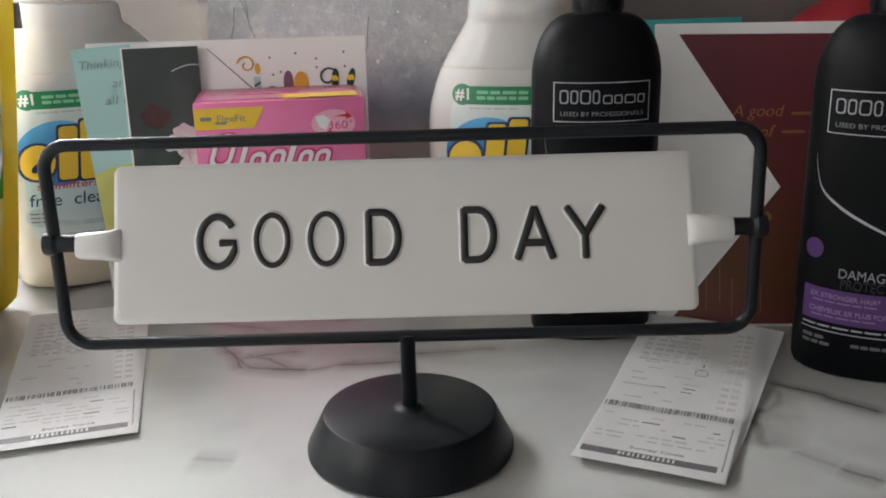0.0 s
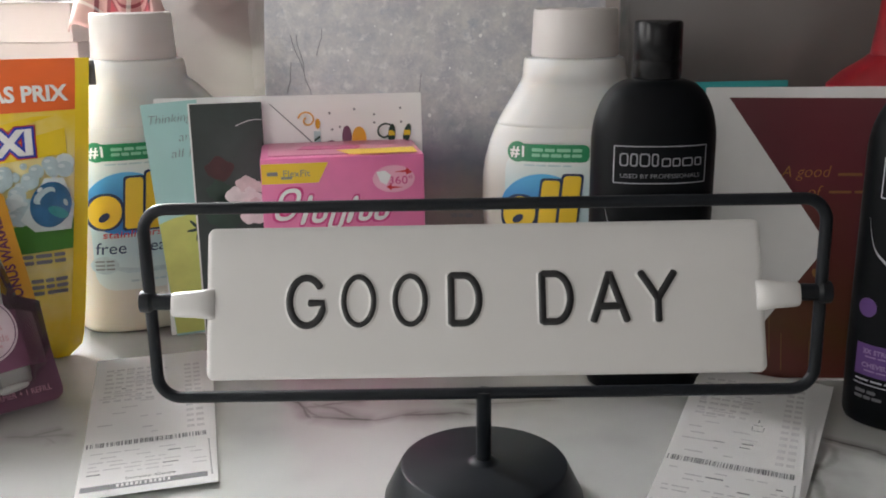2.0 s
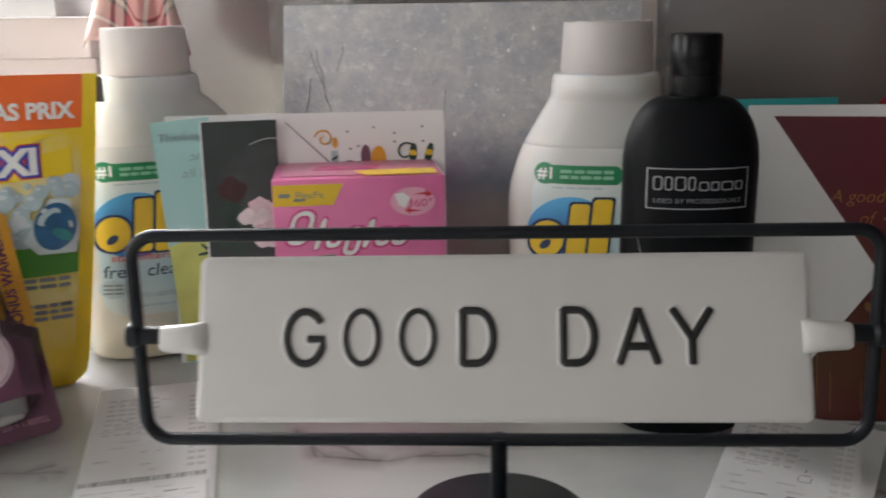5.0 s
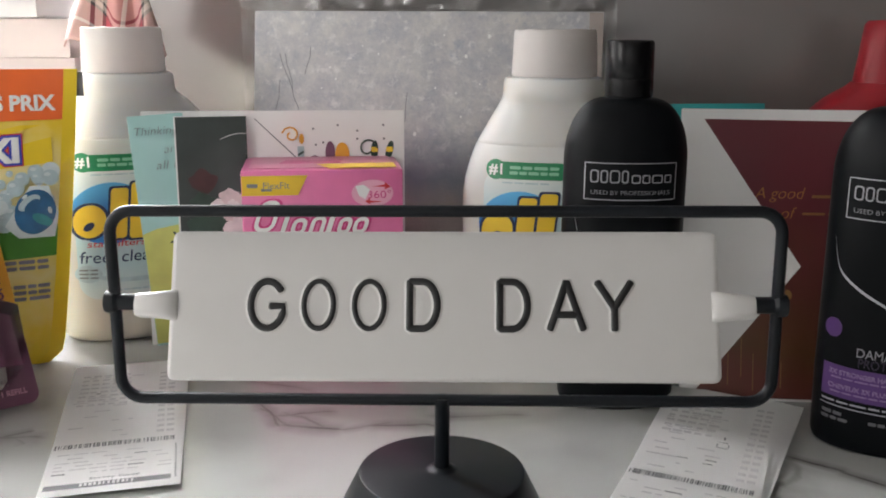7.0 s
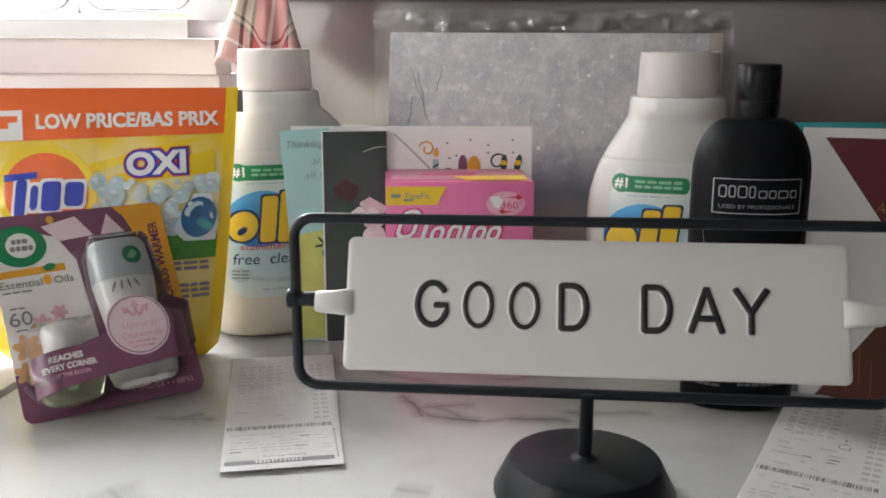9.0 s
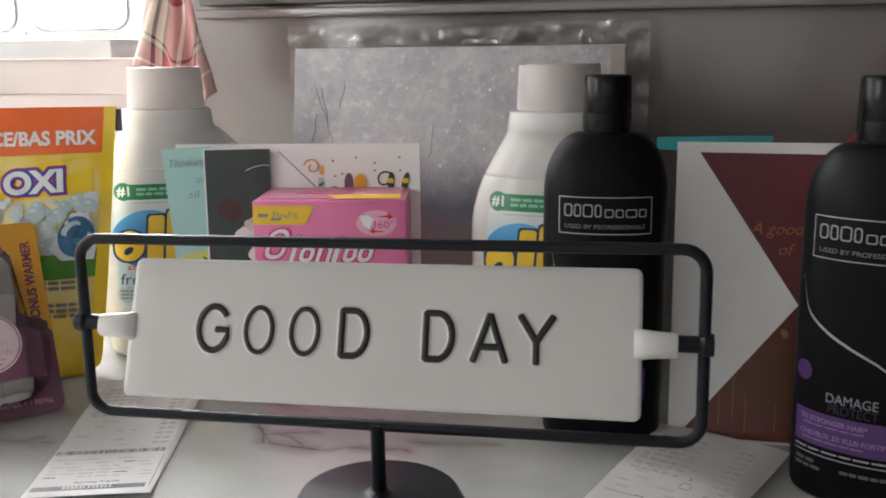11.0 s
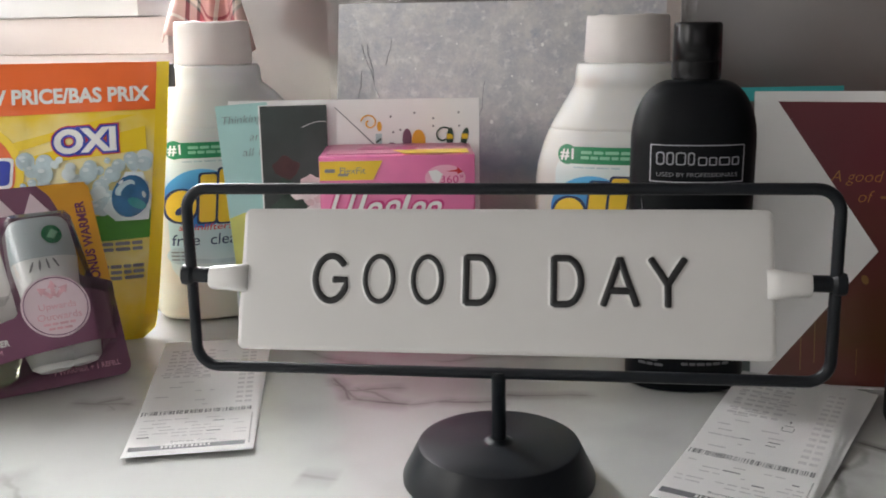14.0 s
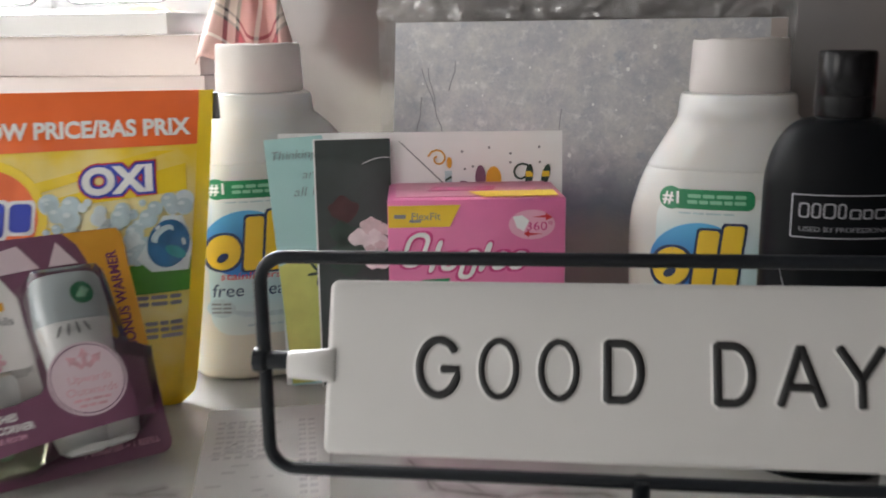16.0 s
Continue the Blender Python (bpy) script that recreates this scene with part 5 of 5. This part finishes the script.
    lettering("EVERY CORNER", 0.0064, WHITE_INK, a, -0.038, 0.0315, 0.038, bulge, 0.0012, offset=0.0002)
    lettering("OF THE ROOM", 0.0048, PALE_PINK, a, -0.038, 0.0250, 0.026, bulge, 0.0012)
    # the clear shell
    shell = bmesh.new()
    rings = []
    for inset, y in ((-0.003, 0.0), (0.0, -0.002), (0.001, -0.028), (0.006, -0.0345), (0.012, -0.0350)):
        rings.append([shell.verts.new((x, y, z)) for x, z in blister(inset)])
    n = len(rings[0])
    for r0, r1 in zip(rings, rings[1:]):
        for i in range(n):
            shell.faces.new((r0[i], r0[(i + 1) % n], r1[(i + 1) % n], r1[i]))
    shell.faces.new(rings[-1])
    bl = part("blister", shell, CLEAR, a, "clear plastic blister shell")
    bl.visible_shadow = False


def blister(inset):
    pts = []
    pts += [(0.046 - inset, 0.132 - inset), (0.042 - inset, 0.1375 - inset), (0.0, 0.1375 - inset), (-0.006 + inset, 0.132 - inset), (-0.006 + inset, 0.082), (-0.012, 0.072 - inset)]
    pts += [(-0.056, 0.072 - inset), (-0.062 + inset, 0.066 - inset), (-0.064 + inset, 0.028 + inset), (-0.052, 0.009 + inset), (-0.020, 0.007 + inset), (0.0, 0.012 + inset), (0.046, 0.014 + inset), (0.064 - inset, 0.034 + inset), (0.066 - inset, 0.070), (0.052 - inset, 0.076)]
    return pts


build_freshener()


# ---- plaid cloth hanging at the window ----
def plaid_material():
    m = bpy.data.materials.new("plaid_cloth")
    m.use_nodes = True
    nt = m.node_tree
    b = nt.nodes["Principled BSDF"]
    uv = nt.nodes.new("ShaderNodeUVMap")
    uv.uv_map = "weave"
    sep = nt.nodes.new("ShaderNodeSeparateXYZ")
    nt.links.new(uv.outputs[0], sep.inputs[0])
    cols = []
    for out, phase in ((0, 0.0), (1, 0.3)):
        fr = nt.nodes.new("ShaderNodeMath")
        fr.operation = "FRACT"
        ad = nt.nodes.new("ShaderNodeMath")
        ad.operation = "MULTIPLY_ADD"
        nt.links.new(sep.outputs[out], ad.inputs[0])
        ad.inputs[1].default_value, ad.inputs[2].default_value = 10.0, phase
        nt.links.new(ad.outputs[0], fr.inputs[0])
        r = nt.nodes.new("ShaderNodeValToRGB")
        r.color_ramp.interpolation = "CONSTANT"
        for pos, c in ((0.27, (0.06, 0.055, 0.06)), (0.30, (0.66, 0.58, 0.52)), (0.35, (0.06, 0.055, 0.06)), (0.38, (0.42, 0.075, 0.095)), (0.56, (0.78, 0.75, 0.72)), (0.59, (0.40, 0.070, 0.090)), (0.80, (0.06, 0.055, 0.06)), (0.83, (0.64, 0.55, 0.49))):
            el = r.color_ramp.elements.new(pos)
            el.color = (*c, 1)
        r.color_ramp.elements[0].color = (0.66, 0.57, 0.50, 1)
        r.color_ramp.elements[-1].color = (0.64, 0.55, 0.49, 1)
        nt.links.new(fr.outputs[0], r.inputs[0])
        cols.append(r)
    mix = nt.nodes.new("ShaderNodeMix")
    mix.data_type = "RGBA"
    mix.inputs[0].default_value = 0.40
    nt.links.new(cols[0].outputs[0], mix.inputs[6])
    nt.links.new(cols[1].outputs[0], mix.inputs[7])
    nt.links.new(mix.outputs[2], b.inputs["Base Color"])
    b.inputs["Roughness"].default_value = 0.9
    return m


def build_cloth():
    c = thing("plaid_cloth", pose(-0.325, 0.972, 0.0), "red and cream plaid cloth hanging gathered by the window", "cloth")
    bm = bmesh.new()
    uvl = bm.loops.layers.uv.new("weave")
    nu, nv = 40, 30
    grid, coords = [], {}
    for j in range(nv + 1):
        v = j / nv
        row = []
        for i in range(nu + 1):
            u = i / nu
            half = 0.006 + 0.048 * v ** 0.9
            fold = 0.010 * v * math.sin(u * 17 + 2 * v) + 0.004 * noise.noise(Vector((u * 5, v * 4, 1)))
            drop = 0.245 + 0.16 * (1 - v) + 0.022 * v * math.sin(u * 6.5 + 0.6) - 0.012 * v * u
            vert = bm.verts.new((-half + 2 * half * u - 0.004 * v, fold - 0.012 * v, drop))
            coords[vert] = (u * 0.105 * (0.35 + 0.65 * v) + 0.016 * (1 - v), v * 0.15)
            row.append(vert)
        grid.append(row)
    for j in range(nv):
        for i in range(nu):
            fc = bm.faces.new((grid[j][i], grid[j][i + 1], grid[j + 1][i + 1], grid[j + 1][i]))
            for lp in fc.loops:
                lp[uvl].uv = coords[lp.vert]
    ob = part("cloth", bm, plaid_material(), c)
    so = ob.modifiers.new("thickness", "SOLIDIFY")
    so.thickness = 0.0016


build_cloth()


# ---- receipts ----
def curled(bm, length, curl, lift):
    for v in bm.verts:
        q = max(0.0, v.co.y / length)
        e = max(0.0, 1 - v.co.y / 0.03)
        v.co.z += lift + curl * (q ** 2) + 0.0016 * e * e + 0.0006 * math.sin(v.co.y * 55)
    return bm


def sheet(w, length, z=0.0):
    bm = bmesh.new()
    nx, ny = 8, 40
    g = [[bm.verts.new((w * i / nx, length * j / ny, z)) for i in range(nx + 1)] for j in range(ny + 1)]
    for j in range(ny):
        for i in range(nx):
            bm.faces.new((g[j][i], g[j][i + 1], g[j + 1][i + 1], g[j + 1][i]))
    bmesh.ops.solidify(bm, geom=bm.faces[:], thickness=0.00025)
    return bm


def paper_mark(name, x0, x1, y0, y1, mat, parent, length, curl, lift, up=0.0003):
    bm = bmesh.new()
    n = 6
    low = [bm.verts.new((x0 + (x1 - x0) * k / n, y0, up)) for k in range(n + 1)]
    top = [bm.verts.new((x0 + (x1 - x0) * k / n, y1, up)) for k in range(n + 1)]
    for k in range(n):
        bm.faces.new((low[k], low[k + 1], top[k + 1], top[k]))
    part(name, curled(bm, length, curl, lift), mat, parent)


def build_receipt(m, w, length, curl, lift, sheets, seed, label):
    r = thing("receipt", m, label, "receipt", "receipts")
    rnd = random.Random(seed)
    for k in range(sheets):
        bm = sheet(w, length)
        turn = Matrix.Translation((w, 0.001 * k, 0)) @ Matrix.Rotation(radians((0, -1.6, -3.6)[k]), 4, "Z") @ Matrix.Translation((-w, 0, 0))
        bmesh.ops.transform(bm, matrix=turn, verts=bm.verts)
        part("paper_sheet", curled(bm, length, curl, lift - 0.0010 * k), PAPER, r)
    mark = lambda name, x0, x1, y0, y1, mat: paper_mark(name, x0 * w, x1 * w, y0, y1, mat, r, length, curl, lift, (0.0005 if name == "code_bar" else rnd.uniform(0.00010, 0.00016)))
    mark("black_strip", 0.03, 0.93, 0.0095, 0.0165, THERMAL_INK)
    for k in range(12):
        mark("code_bar", 0.28 + 0.033 * k, 0.28 + 0.033 * k + rnd.uniform(0.012, 0.022), 0.0110, 0.0150, PAPER_LIGHT)
    for k in range(22):
        mark("dot", 0.955, 0.968, 0.012 + 0.0024 * k, 0.0132 + 0.0024 * k, THERMAL_INK)
    bm = text_mesh("Survey Code", 0.0040, 0.36 * w, 0.00005)
    for v in bm.verts:
        v.co = Vector((v.co.x + 0.52 * w, v.co.z + 0.0215, 0.00016 - v.co.y))
    part("lettering", curled(bm, length, curl, lift), GREY_INK, r)
    if sheets > 2:
        for x0, x1, y0, y1 in ((0.615, 0.628, 0.139, 0.143), (0.58, 0.66, 0.1342, 0.1350), (0.575, 0.583, 0.128, 0.1325), (0.665, 0.673, 0.128, 0.1325), (0.58, 0.67, 0.1262, 0.1270), (0.53, 0.62, 0.106, 0.1072), (0.52, 0.60, 0.101, 0.1020), (0.32, 0.40, 0.104, 0.1050)):
            mark("ink_drawing", x0, x1, y0, y1, THERMAL_INK)
    for y in (0.0305, 0.036, 0.0415, 0.047, 0.0535, 0.0605):
        x = 0.06
        while x < 0.88:
            wd = rnd.uniform(0.03, 0.13)
            if rnd.random() < 0.6:
                mark("print_bar", x, min(0.93, x + wd), y, y + 0.0016, FAINT_INK if rnd.random() < 0.94 else GREY_INK)
            x += wd + 0.025
    x = 0.02
    while x < 0.95:
        wd = rnd.choice((0.004, 0.004, 0.008, 0.013))
        mark("barcode_bar", x, x + wd, 0.0710, 0.0778, THERMAL_INK)
        x += wd + rnd.choice((0.005, 0.005, 0.010, 0.016))
    for k in range(14):
        y = 0.086 + 0.0085 * k
        if y > length - 0.01:
            break
        for _ in range(rnd.randint(1, 3)):
            x = rnd.uniform(0.05, 0.60)
            mark("print_bar", x, min(0.95, x + rnd.uniform(0.03, 0.14)), y, y + 0.0018, FAINT_INK if rnd.random() < 0.97 else GREY_INK)
        if k > 5:
            for q in range(5):
                mark("print_bar", 0.10 + 0.09 * q, 0.10 + 0.09 * q + rnd.uniform(0.05, 0.085), y + 0.003, y + 0.0065, FAINT_INK)
        mark("print_bar", 0.80, 0.86, y, y + 0.004, FAINT_INK)
        mark("print_bar", 0.88, 0.94, y, y + 0.004, FAINT_INK)


PAPER_LIGHT = material("white_code_print", (0.70, 0.69, 0.68), 0.55, bump=0.0)
build_receipt(pose(-0.2145, 0.5250, 0, 0, 0, 18.6), 0.0835, 0.224, 0.004, 0.0018, 2, 5, "white thermal paper receipt with faded print, lying on the counter")
build_receipt(pose(0.1158, 0.5225, 0, 0, 0, -20.6), 0.0820, 0.219, 0.006, 0.0032, 3, 8, "stack of white thermal paper receipts, curled on the counter")


# ---- dried leaf on the sill ----
def build_leaf():
    leaf = thing("dried_leaf", pose(-0.490, 1.093, 0.3078, 0, 0, 8), "curled beige dried leaf lying on the window sill", "leaf")
    bm = bmesh.new()
    nu, nv = 14, 6
    grid = []
    for i in range(nu + 1):
        u = i / nu
        half = 0.0015 + 0.010 * math.sin(math.pi * u) ** 0.7
        row = []
        for j in range(nv + 1):
            v = 2 * j / nv - 1
            lift = 0.0065 * v * v * math.sin(math.pi * u) + 0.003 * noise.noise(Vector((u * 6, v * 2, 4.0))) + 0.0028
            row.append(bm.verts.new((-0.026 + 0.052 * u, half * v, max(0.0003, lift))))
        grid.append(row)
    for i in range(nu):
        for j in range(nv):
            bm.faces.new((grid[i][j], grid[i + 1][j], grid[i + 1][j + 1], grid[i][j + 1]))
    bmesh.ops.solidify(bm, geom=bm.faces[:], thickness=0.0005)
    part("blade", bm, DRY_LEAF, leaf)
    part("stalk", tube([(0.024, 0, 0.0030), (0.031, 0.001, 0.0022), (0.037, 0.003, 0.0010)], 0.0007, False, 6), DRY_LEAF, leaf)


build_leaf()
